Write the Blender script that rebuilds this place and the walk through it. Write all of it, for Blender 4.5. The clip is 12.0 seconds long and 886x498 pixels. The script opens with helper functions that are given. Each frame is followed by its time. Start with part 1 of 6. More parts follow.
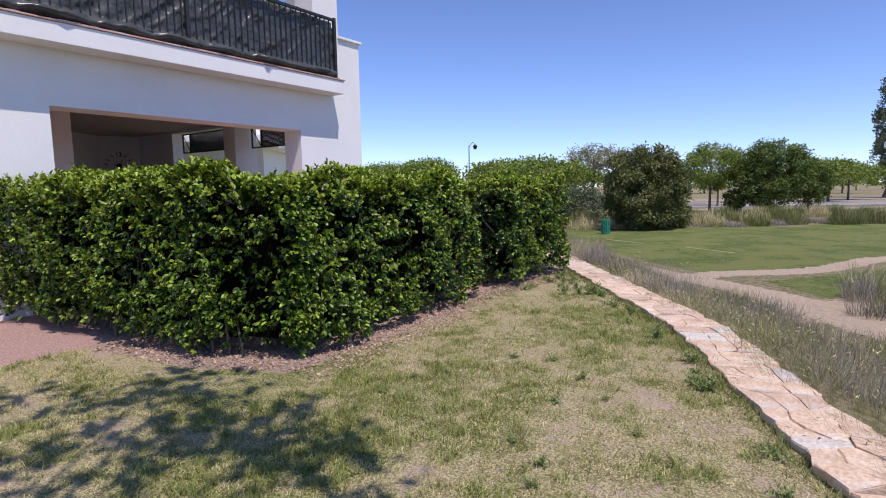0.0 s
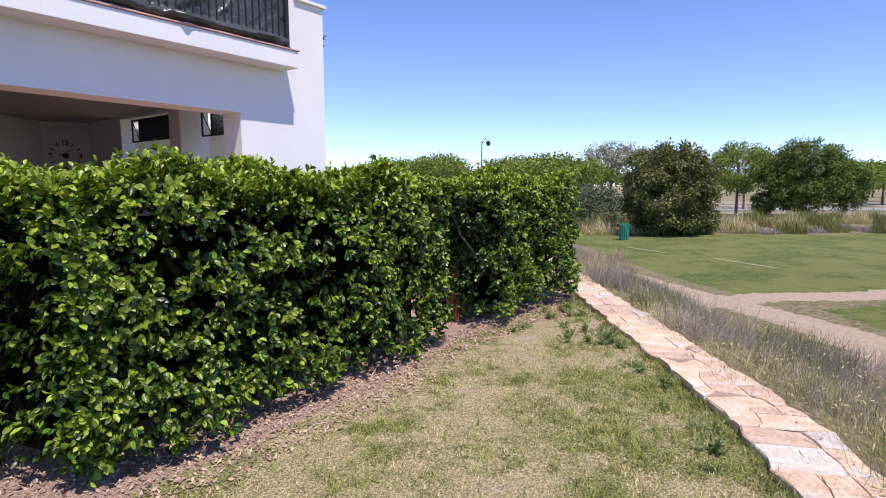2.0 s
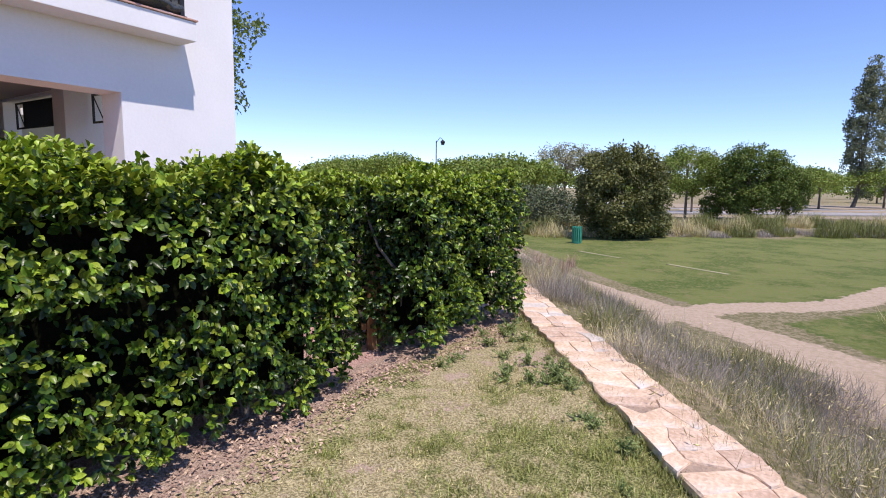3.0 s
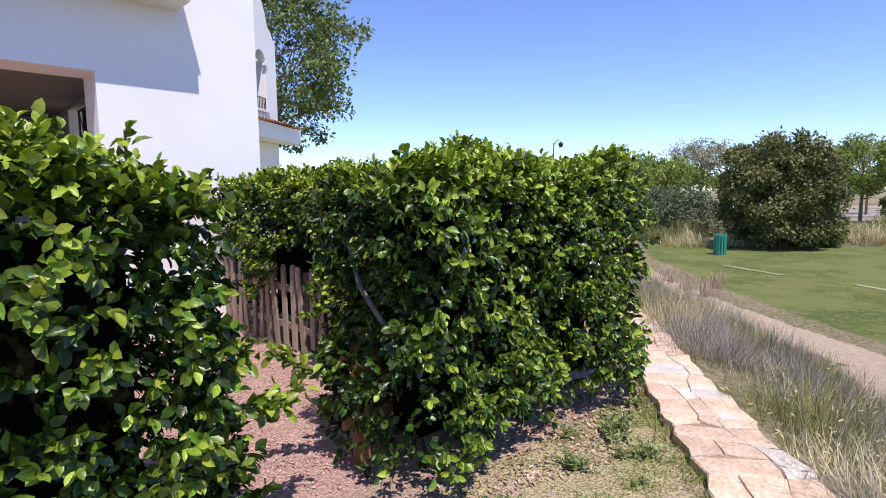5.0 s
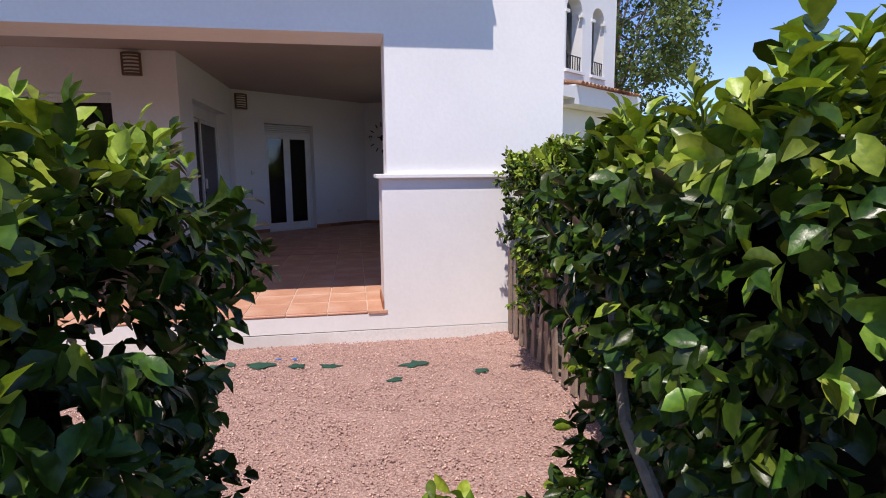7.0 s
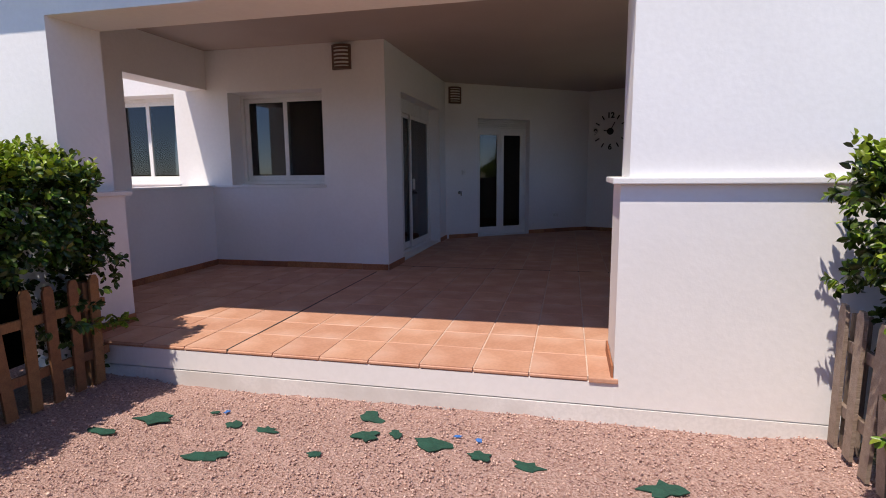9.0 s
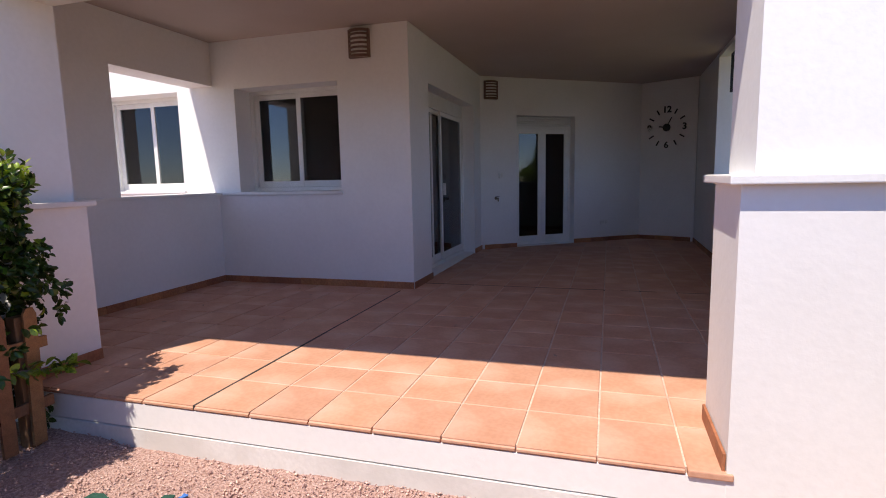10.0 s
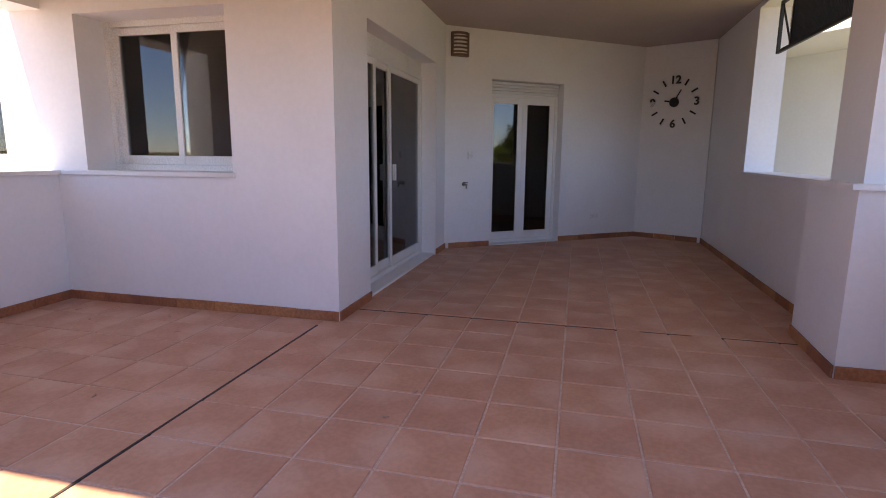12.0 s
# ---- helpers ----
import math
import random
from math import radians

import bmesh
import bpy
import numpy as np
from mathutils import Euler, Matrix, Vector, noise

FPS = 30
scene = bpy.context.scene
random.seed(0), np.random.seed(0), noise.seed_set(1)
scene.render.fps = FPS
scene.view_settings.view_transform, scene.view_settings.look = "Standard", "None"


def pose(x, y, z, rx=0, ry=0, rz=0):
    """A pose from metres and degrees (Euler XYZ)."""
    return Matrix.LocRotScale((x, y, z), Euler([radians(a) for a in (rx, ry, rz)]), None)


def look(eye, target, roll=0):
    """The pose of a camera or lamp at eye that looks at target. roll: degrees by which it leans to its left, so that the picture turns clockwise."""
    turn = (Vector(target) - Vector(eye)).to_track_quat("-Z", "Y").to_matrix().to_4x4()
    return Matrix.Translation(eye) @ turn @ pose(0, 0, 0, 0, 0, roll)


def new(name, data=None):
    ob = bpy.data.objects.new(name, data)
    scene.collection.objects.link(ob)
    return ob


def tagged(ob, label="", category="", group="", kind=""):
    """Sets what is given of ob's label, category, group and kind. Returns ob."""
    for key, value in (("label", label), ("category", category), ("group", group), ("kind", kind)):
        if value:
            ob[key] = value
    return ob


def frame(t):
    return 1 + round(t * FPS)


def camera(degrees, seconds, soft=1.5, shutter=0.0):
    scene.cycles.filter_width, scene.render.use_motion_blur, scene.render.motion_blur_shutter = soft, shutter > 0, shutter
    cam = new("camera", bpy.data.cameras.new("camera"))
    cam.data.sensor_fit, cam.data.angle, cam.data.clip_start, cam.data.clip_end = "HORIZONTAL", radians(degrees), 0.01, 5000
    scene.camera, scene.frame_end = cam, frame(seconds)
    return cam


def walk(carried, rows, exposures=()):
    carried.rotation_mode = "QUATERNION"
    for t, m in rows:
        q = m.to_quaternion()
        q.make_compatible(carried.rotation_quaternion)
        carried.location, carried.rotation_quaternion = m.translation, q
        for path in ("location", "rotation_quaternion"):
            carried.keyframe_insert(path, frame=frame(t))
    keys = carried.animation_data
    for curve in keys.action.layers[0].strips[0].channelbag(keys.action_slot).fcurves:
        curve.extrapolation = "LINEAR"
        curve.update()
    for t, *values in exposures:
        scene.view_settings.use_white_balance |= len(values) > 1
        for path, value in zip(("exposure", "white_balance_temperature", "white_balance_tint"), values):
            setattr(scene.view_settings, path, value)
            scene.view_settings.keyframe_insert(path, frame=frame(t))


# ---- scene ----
cam = camera(78.9, 12.0, soft=1.0)

PATH = [
    (0, (0.103, 0.229, 1.447), (-1.054, 1.845, 1.223), -0.9),
    (0.5, (-0.096, 0.707, 1.46), (-1.407, 2.193, 1.192), -2.1),
    (1, (-0.276, 1.211, 1.482), (-1.637, 2.652, 1.222), -1.7),
    (1.5, (-0.449, 1.746, 1.499), (-1.78, 3.216, 1.239), 0.4),
    (2, (-0.647, 2.265, 1.495), (-1.849, 3.847, 1.26), 0.0),
    (2.5, (-0.84, 2.792, 1.489), (-1.968, 4.426, 1.255), -0.1),
    (3, (-0.994, 3.347, 1.494), (-2.064, 5.02, 1.259), 0.8),
    (3.2, (-1.057, 3.567, 1.491), (-2.087, 5.272, 1.318), 1.0),
    (4.8, (-1.785, 5.283, 1.403), (-3.137, 6.738, 1.17), -0.7),
    (5, (-1.889, 5.454, 1.4), (-3.306, 6.849, 1.19), -0.6),
    (5.5, (-2.169, 5.796, 1.395), (-3.721, 7.025, 1.108), -0.7),
    (6, (-2.469, 6.078, 1.423), (-4.152, 7.113, 1.116), -1.6),
    (6.1, (-2.525, 6.134, 1.424), (-4.24, 7.123, 1.138), -1.5),
    (6.2, (-2.583, 6.185, 1.425), (-4.34, 7.105, 1.165), -1.2),
    (6.5, (-2.765, 6.316, 1.429), (-4.642, 6.95, 1.152), -0.9),
    (7, (-3.09, 6.453, 1.413), (-5.043, 6.776, 1.13), -0.5),
    (7.5, (-3.438, 6.532, 1.428), (-5.411, 6.606, 1.104), 0.6),
    (7.7, (-3.579, 6.539, 1.429), (-5.555, 6.465, 1.127), 0.5),
    (9.3, (-4.742, 6.369, 1.44), (-6.643, 5.817, 1.154), -0.9),
    (9.5, (-4.917, 6.337, 1.439), (-6.798, 5.721, 1.156), -1.1),
    (10, (-5.428, 6.23, 1.411), (-7.322, 5.645, 1.149), -1.2),
    (10.5, (-5.947, 6.136, 1.41), (-7.86, 5.641, 1.104), -1.2),
    (11, (-6.444, 6.05, 1.427), (-8.358, 5.583, 1.081), -0.7),
    (11.5, (-6.891, 5.957, 1.441), (-8.802, 5.531, 1.031), -1.8),
    (12, (-7.255, 5.888, 1.444), (-9.168, 5.418, 1.097), 0.5),
]
walk(cam, [(t, look(eye, target, roll)) for t, eye, target, roll in PATH],
     [(0, 0.11, 6700, 19), (1.5, 0.38, 6900, 19), (2.5, 0.42, 6800, 20), (5, 0.54, 6800, 18), (6.0, 0.68, 6900, 17), (7.0, 0.36, 7000, 17), (7.5, 0.15, 7100, 18),
      (9.5, 0.5, 7300, 15), (10.5, 0.95, 7500, 18), (11.25, 1.36, 8200, 26), (12, 2.0, 8800, 18)])

# ---- light: clear sky, high sun ----
SUN = Vector((0.40, -0.18, 0.85)).normalized()
world = bpy.data.worlds.new("world")
scene.world = world
world.use_nodes = True
wn = world.node_tree.nodes
sky = wn.new("ShaderNodeTexSky")
sky.sky_type, sky.sun_disc = "NISHITA", False
sky.sun_elevation = math.asin(SUN.z)
sky.sun_rotation = math.atan2(SUN.x, SUN.y)
sky.air_density, sky.dust_density, sky.ozone_density, sky.altitude = 0.72, 0.0, 3.5, 300
wn["Background"].inputs["Strength"].default_value = 0.15
deep = wn.new("ShaderNodeMix")
deep.data_type, deep.blend_type = "RGBA", "MULTIPLY"
deep.inputs[0].default_value, deep.inputs[7].default_value = 1.0, (0.90, 0.98, 1.20, 1)
world.node_tree.links.new(sky.outputs[0], deep.inputs[6])
world.node_tree.links.new(deep.outputs[2], wn["Background"].inputs["Color"])
sun = new("sun", bpy.data.lights.new("sun", "SUN"))
sun.data.energy, sun.data.angle, sun.data.color = 3.6, radians(0.55), (1.0, 0.965, 0.91)
sun.matrix_world = look(SUN * 60, (0, 0, 0))


# ---- materials ----
def material(name, c1, c2, scale=4.0, rough=0.8, bump=0.2, fine=60.0, c3=None, stain=0.9, metal=0.0,
             island=0.0, objects=0.0, spec=0.5, dist=0.01, translucent=0.0, stretch=(1, 1, 1), grain=0.35):
    """Two scales of noise between two colours, stains in a third, fine relief, and variation from piece to piece."""
    m = bpy.data.materials.new(name)
    m.use_nodes = True
    n, l = m.node_tree.nodes, m.node_tree.links
    bsdf = n["Principled BSDF"]
    co = n.new("ShaderNodeTexCoord")
    mp = n.new("ShaderNodeMapping")
    mp.inputs["Scale"].default_value = stretch
    l.new(co.outputs["Object"], mp.inputs["Vector"])

    def noise_node(s, detail=4.0):
        t = n.new("ShaderNodeTexNoise")
        t.inputs["Scale"].default_value, t.inputs["Detail"].default_value = s, detail
        l.new(mp.outputs[0], t.inputs["Vector"])
        return t

    def mix(fac, a, b, blend="MIX"):
        x = n.new("ShaderNodeMix")
        x.data_type, x.blend_type = "RGBA", blend
        for sock, v in ((x.inputs[0], fac), (x.inputs[6], a), (x.inputs[7], b)):
            if isinstance(v, (int, float)):
                sock.default_value = v
            elif isinstance(v, tuple):
                sock.default_value = (*v, 1)
            else:
                l.new(v, sock)
        return x.outputs[2]

    def ramp(src, lo, hi):
        r = n.new("ShaderNodeMapRange")
        r.interpolation_type = "SMOOTHSTEP"
        r.inputs[1].default_value, r.inputs[2].default_value = lo, hi
        l.new(src, r.inputs[0])
        return r.outputs[0]

    big, small = noise_node(scale), noise_node(fine, 3.0)
    col = mix(ramp(big.outputs[0], 0.3, 0.7), c1, c2)
    col = mix(grain, col, mix(ramp(small.outputs[0], 0.35, 0.65), tuple(v * 0.7 for v in c1), tuple(min(1, v * 1.15) for v in c2)))
    if c3:
        third = noise_node(scale * 0.37, 6.0)
        col = mix(ramp(third.outputs[0], 0.52, 0.52 + 0.25 * stain), col, c3)
    for amount, node, socket in ((island, "ShaderNodeNewGeometry", "Random Per Island"), (objects, "ShaderNodeObjectInfo", "Random")):
        if amount:
            g = n.new(node)
            hsv = n.new("ShaderNodeHueSaturation")
            for sock, lo, hi in (("Value", 1 - amount, 1 + amount), ("Hue", 0.5 - amount * 0.04, 0.5 + amount * 0.04)):
                r = n.new("ShaderNodeMapRange")
                r.inputs[3].default_value, r.inputs[4].default_value = lo, hi
                l.new(g.outputs[socket], r.inputs[0])
                l.new(r.outputs[0], hsv.inputs[sock])
            l.new(col, hsv.inputs["Color"])
            col = hsv.outputs[0]
    l.new(col, bsdf.inputs["Base Color"])
    bsdf.inputs["Metallic"].default_value = metal
    bsdf.inputs["Specular IOR Level"].default_value = spec
    rr = n.new("ShaderNodeMapRange")
    rr.inputs[3].default_value, rr.inputs[4].default_value = max(0.02, rough - 0.1), min(1, rough + 0.1)
    l.new(small.outputs[0], rr.inputs[0])
    l.new(rr.outputs[0], bsdf.inputs["Roughness"])
    if bump:
        b = n.new("ShaderNodeBump")
        b.inputs["Strength"].default_value, b.inputs["Distance"].default_value = bump, dist
        l.new(small.outputs[0], b.inputs["Height"])
        l.new(b.outputs[0], bsdf.inputs["Normal"])
    if translucent:
        tr = n.new("ShaderNodeBsdfTranslucent")
        l.new(mix(1.0, col, (1.3, 1.35, 0.5), "MULTIPLY"), tr.inputs["Color"])
        ms = n.new("ShaderNodeMixShader")
        ms.inputs[0].default_value = translucent
        l.new(bsdf.outputs[0], ms.inputs[1])
        l.new(tr.outputs[0], ms.inputs[2])
        l.new(ms.outputs[0], n["Material Output"].inputs["Surface"])
    return m


WHITE = material("white_render", (0.80, 0.795, 0.785), (0.84, 0.835, 0.825), 1.3, 0.9, 0.22, 28, (0.77, 0.755, 0.73), 1.2, dist=0.006, grain=0.05)
WHITE_TRIM = material("white_cap", (0.79, 0.78, 0.76), (0.83, 0.82, 0.80), 3, 0.75, 0.25, 60, (0.70, 0.68, 0.65), 1.2, dist=0.004, grain=0.05)
PLINTH = material("weathered_plinth", (0.74, 0.73, 0.71), (0.80, 0.79, 0.77), 3, 0.9, 0.22, 40, (0.62, 0.60, 0.57), 0.8, dist=0.006, grain=0.15)
# warm tile bounce and dimness are mixed into this brown-grey ceiling colour
CEIL = material("ceiling_bounce_tone", (0.47, 0.39, 0.34), (0.51, 0.43, 0.38), 1.2, 0.92, 0.25, 50, dist=0.004, grain=0.05)
TERRA = material("terracotta_tile", (0.53, 0.265, 0.165), (0.63, 0.355, 0.245), 3, 0.6, 0.2, 45, (0.65, 0.435, 0.335), 0.9, objects=0.045, dist=0.004, grain=0.15)
TERRA_ST = material("terracotta_worn", (0.53, 0.265, 0.165), (0.63, 0.355, 0.245), 3, 0.6, 0.2, 45, (0.65, 0.435, 0.335), 0.9, island=0.08, dist=0.004, grain=0.15)
EDGING = material("pink_tile_edge", (0.50, 0.27, 0.20), (0.60, 0.36, 0.28), 6, 0.7, 0.25, 50, (0.62, 0.45, 0.38), 0.9, dist=0.004)
SKIRT = material("terracotta_skirting", (0.34, 0.125, 0.052), (0.45, 0.185, 0.085), 6, 0.6, 0.25, 50, (0.27, 0.115, 0.06), 0.9, objects=0.16, dist=0.004)
GROUT = material("grout", (0.60, 0.43, 0.335), (0.70, 0.52, 0.42), 8, 0.95, 0.4, 70, (0.48, 0.34, 0.265), 1.0)
DARKJOINT = material("dark_joint_filler", (0.03, 0.028, 0.026), (0.06, 0.05, 0.045), 20, 0.8, 0.3, 80)
PVC = material("white_window_profile", (0.78, 0.77, 0.74), (0.82, 0.81, 0.78), 6, 0.45, 0.05, 80, (0.70, 0.68, 0.64), 1.2)
SHUTTER = material("roller_shutter", (0.70, 0.69, 0.66), (0.76, 0.75, 0.72), 6, 0.5, 0.05, 80)
BLACK = material("black_iron", (0.012, 0.012, 0.013), (0.025, 0.025, 0.027), 10, 0.55, 0.15, 90)
TARP = material("black_tarpaulin", (0.045, 0.05, 0.05), (0.085, 0.092, 0.092), 6, 0.30, 0.15, 60, (0.07, 0.075, 0.075), 1.0)
LAMPBROWN = material("brown_lamp_case", (0.13, 0.07, 0.05), (0.19, 0.11, 0.08), 10, 0.55, 0.2, 60)
OPAL = material("opal_glass", (0.72, 0.70, 0.66), (0.78, 0.76, 0.72), 8, 0.4, 0.0, 60)
CHROME = material("brass_tap", (0.20, 0.17, 0.12), (0.30, 0.26, 0.19), 10, 0.35, 0.1, 80, metal=0.9)
# dark wall colour gives the rooms their unlit look
ROOMDARK = material("room_dimness_tone", (0.16, 0.155, 0.15), (0.20, 0.195, 0.185), 2, 0.9, 0.1, 30)
CURTAIN = material("pale_curtain", (0.55, 0.54, 0.51), (0.62, 0.61, 0.58), 3, 0.9, 0.2, 50)
WOODO = material("orange_stained_wood", (0.22, 0.10, 0.042), (0.31, 0.15, 0.066), 3, 0.75, 0.4, 40, (0.15, 0.075, 0.04), 0.9, objects=0.18, stretch=(6, 6, 1))
WOODG = material("weathered_grey_wood", (0.26, 0.19, 0.145), (0.37, 0.29, 0.23), 3, 0.85, 0.45, 40, (0.22, 0.15, 0.10), 0.9, objects=0.18, stretch=(6, 6, 1))
# dark and mid-green leaf colours carry the hedge's shade and sun
LEAF = material("shade_toned_hedge_leaf", (0.014, 0.036, 0.005), (0.045, 0.085, 0.010), 9, 0.34, 0.1, 90, island=0.5, translucent=0.02, spec=0.35)
MIDLEAF = material("sun_toned_hedge_leaf", (0.062, 0.125, 0.012), (0.150, 0.225, 0.022), 9, 0.36, 0.1, 90, island=0.45, translucent=0.06, spec=0.38)
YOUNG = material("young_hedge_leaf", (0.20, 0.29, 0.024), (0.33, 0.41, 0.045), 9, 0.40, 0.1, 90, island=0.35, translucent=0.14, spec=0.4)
# near-black colour that stands for shade between the leaves
CORE = material("hedge_inner_shade", (0.004, 0.005, 0.003), (0.009, 0.009, 0.005), 14, 0.95, 0.8, 40, spec=0.0)
STEM = material("hedge_stem", (0.13, 0.10, 0.075), (0.20, 0.165, 0.13), 10, 0.9, 0.5, 60, island=0.2)
BARK = material("tree_bark", (0.10, 0.08, 0.06), (0.16, 0.13, 0.10), 6, 0.95, 0.6, 40)
STONE = material("sandstone_slab", (0.60, 0.41, 0.275), (0.73, 0.56, 0.42), 5, 0.88, 0.55, 35, (0.62, 0.57, 0.52), 0.7, objects=0.14, dist=0.02)
SLATE = material("grey_stone_slab", (0.52, 0.45, 0.39), (0.64, 0.57, 0.50), 5, 0.88, 0.55, 35, (0.55, 0.43, 0.34), 0.7, objects=0.2, dist=0.02)
MORTAR = material("earthy_mortar", (0.30, 0.21, 0.15), (0.42, 0.31, 0.23), 9, 0.95, 0.7, 50, (0.20, 0.14, 0.10), 0.9, dist=0.02)
PEBBLE = material("pink_gravel", (0.50, 0.30, 0.25), (0.72, 0.50, 0.44), 30, 0.85, 0.3, 90, island=0.4)
MULCH = material("dry_leaf_litter", (0.34, 0.215, 0.155), (0.55, 0.39, 0.295), 30, 0.9, 0.3, 90, island=0.45)
FABRIC = material("green_weed_fabric", (0.008, 0.055, 0.036), (0.014, 0.085, 0.055), 9, 0.75, 0.4, 90)
BLUE = material("blue_plastic", (0.03, 0.16, 0.50), (0.05, 0.22, 0.60), 9, 0.45, 0.1, 60)
BLADE = material("lawn_blade", (0.17, 0.20, 0.05), (0.38, 0.385, 0.135), 6, 0.8, 0.0, 60, island=0.5, translucent=0.2, spec=0.2)
STRAW = material("dry_grass_blade", (0.46, 0.385, 0.215), (0.70, 0.605, 0.38), 6, 0.9, 0.0, 60, island=0.45, translucent=0.2, spec=0.2)
WEED = material("weed_leaf", (0.16, 0.215, 0.075), (0.31, 0.36, 0.15), 8, 0.7, 0.0, 60, island=0.4, translucent=0.2, spec=0.2)
MAUVE = material("dry_mauve_grass", (0.25, 0.215, 0.205), (0.45, 0.40, 0.375), 6, 0.9, 0.0, 60, island=0.45, translucent=0.2, spec=0.2)
OLIVEG = material("olive_grass", (0.14, 0.15, 0.05), (0.30, 0.305, 0.125), 6, 0.9, 0.0, 60, island=0.45, translucent=0.2, spec=0.2)
GREENPOST = material("green_painted_metal", (0.02, 0.23, 0.15), (0.03, 0.29, 0.19), 6, 0.5, 0.1, 60)
ROADM = material("pale_asphalt", (0.30, 0.28, 0.265), (0.36, 0.34, 0.32), 0.4, 0.95, 0.2, 8)
DIRT = material("bare_dirt", (0.30, 0.235, 0.155), (0.38, 0.30, 0.21), 0.6, 0.95, 0.3, 10)
ROOFTILE = material("roof_tile", (0.42, 0.24, 0.15), (0.55, 0.35, 0.24), 6, 0.85, 0.4, 40, objects=0.2)
LINE = material("faded_turf_line", (0.27, 0.265, 0.125), (0.36, 0.34, 0.18), 2, 0.9, 0.2, 30)


def foliage(name, c1, c2):
    return material(name, c1, c2, 0.7, 0.6, 0.0, 30, island=0.4, translucent=0.2, spec=0.3)


def glass_material():
    m = bpy.data.materials.new("window_glass")
    m.use_nodes = True
    n, l = m.node_tree.nodes, m.node_tree.links
    tr, gl, mx, fr = (n.new("ShaderNode" + k) for k in ("BsdfTransparent", "BsdfGlossy", "MixShader", "Fresnel"))
    tr.inputs[0].default_value = (0.55, 0.57, 0.57, 1)
    gl.inputs["Roughness"].default_value = 0.01
    fr.inputs[0].default_value = 1.58
    l.new(fr.outputs[0], mx.inputs[0])
    l.new(tr.outputs[0], mx.inputs[1])
    l.new(gl.outputs[0], mx.inputs[2])
    l.new(mx.outputs[0], n["Material Output"].inputs["Surface"])
    return m


GLASS = glass_material()


# ---- mesh helpers ----
def mesh_from(name, bm, mat):
    me = bpy.data.meshes.new(name)
    bm.to_mesh(me)
    bm.free()
    for mm in mat if isinstance(mat, (list, tuple)) else [mat]:
        me.materials.append(mm)
    return me


def thing(name, label, category, group="", kind="", at=(0, 0, 0)):
    ob = new(name)
    ob.location = at
    ob.empty_display_size = 0.1
    return tagged(ob, label, category, group, kind)


def part(name, bm, mat, parent=None, label="", kind=""):
    ob = new(name, mesh_from(name, bm, mat))
    if parent is not None:
        ob.parent = parent
        turned = any(abs(a) > 1e-6 for a in parent.matrix_basis.to_euler())
        ob.location = -parent.location if parent.parent is None and not turned else Vector()
    return tagged(ob, label, kind=kind)


def piece(name, me, parent, m):
    ob = new(name, me)
    ob.parent = parent
    ob.matrix_basis = m
    return ob


def solid(name, bm, mat, label, category, kind="structure"):
    return tagged(new(name, mesh_from(name, bm, mat)), label, category, kind=kind)


def add_box(bm, x0, x1, y0, y1, z0, z1, bevel=0.0):
    r = bmesh.ops.create_cube(bm, size=1)
    vs = r["verts"]
    for v in vs:
        v.co = Vector((x0 + (v.co.x + 0.5) * (x1 - x0), y0 + (v.co.y + 0.5) * (y1 - y0), z0 + (v.co.z + 0.5) * (z1 - z0)))
    if bevel:
        es = list({e for v in vs for e in v.link_edges})
        bmesh.ops.bevel(bm, geom=es, offset=bevel, segments=2, affect="EDGES", profile=0.6)
    return bm


def box(x0, x1, y0, y1, z0, z1, bevel=0.0):
    return add_box(bmesh.new(), x0, x1, y0, y1, z0, z1, bevel)


def add_prism(bm, poly, z0, z1):
    """A flat outline of (x, y), counter-clockwise, raised from z0 to z1."""
    if sum(a[0] * b[1] - b[0] * a[1] for a, b in zip(poly, poly[1:] + poly[:1])) < 0:
        poly = poly[::-1]
    lo = [bm.verts.new((x, y, z0)) for x, y in poly]
    hi = [bm.verts.new((x, y, z1)) for x, y in poly]
    bm.faces.new(hi)
    bm.faces.new(lo[::-1])
    for i in range(len(poly)):
        j = (i + 1) % len(poly)
        bm.faces.new((lo[i], lo[j], hi[j], hi[i]))
    return bm


def prism(poly, z0, z1):
    return add_prism(bmesh.new(), poly, z0, z1)


def run_box(bm, a, b, s0, s1, t0, t1, z0, z1, bevel=0.0):
    """A box along the line a to b: s metres along it, t metres to its left."""
    a, b = Vector(a), Vector(b)
    u = (b - a).normalized()
    n = Vector((-u.y, u.x))
    r = bmesh.ops.create_cube(bm, size=1)
    for v in r["verts"]:
        p = a + u * (s0 + (v.co.x + 0.5) * (s1 - s0)) + n * (t0 + (v.co.y + 0.5) * (t1 - t0))
        v.co = Vector((p.x, p.y, z0 + (v.co.z + 0.5) * (z1 - z0)))
    if bevel:
        bmesh.ops.bevel(bm, geom=list({e for v in r["verts"] for e in v.link_edges}), offset=bevel, segments=2, affect="EDGES", profile=0.6)
    return bm


def add_tube(bm, a, b, r0, r1=None, sides=8):
    a, b = Vector(a), Vector(b)
    r1 = r0 if r1 is None else r1
    q = (b - a).to_track_quat("Z", "Y")
    rings = []
    for p, r in ((a, r0), (b, r1)):
        rings.append([bm.verts.new(p + q @ Vector((r * math.cos(2 * math.pi * i / sides), r * math.sin(2 * math.pi * i / sides), 0))) for i in range(sides)])
    for i in range(sides):
        j = (i + 1) % sides
        bm.faces.new((rings[0][i], rings[0][j], rings[1][j], rings[1][i]))
    bm.faces.new(rings[1])
    bm.faces.new(rings[0][::-1])
    return bm


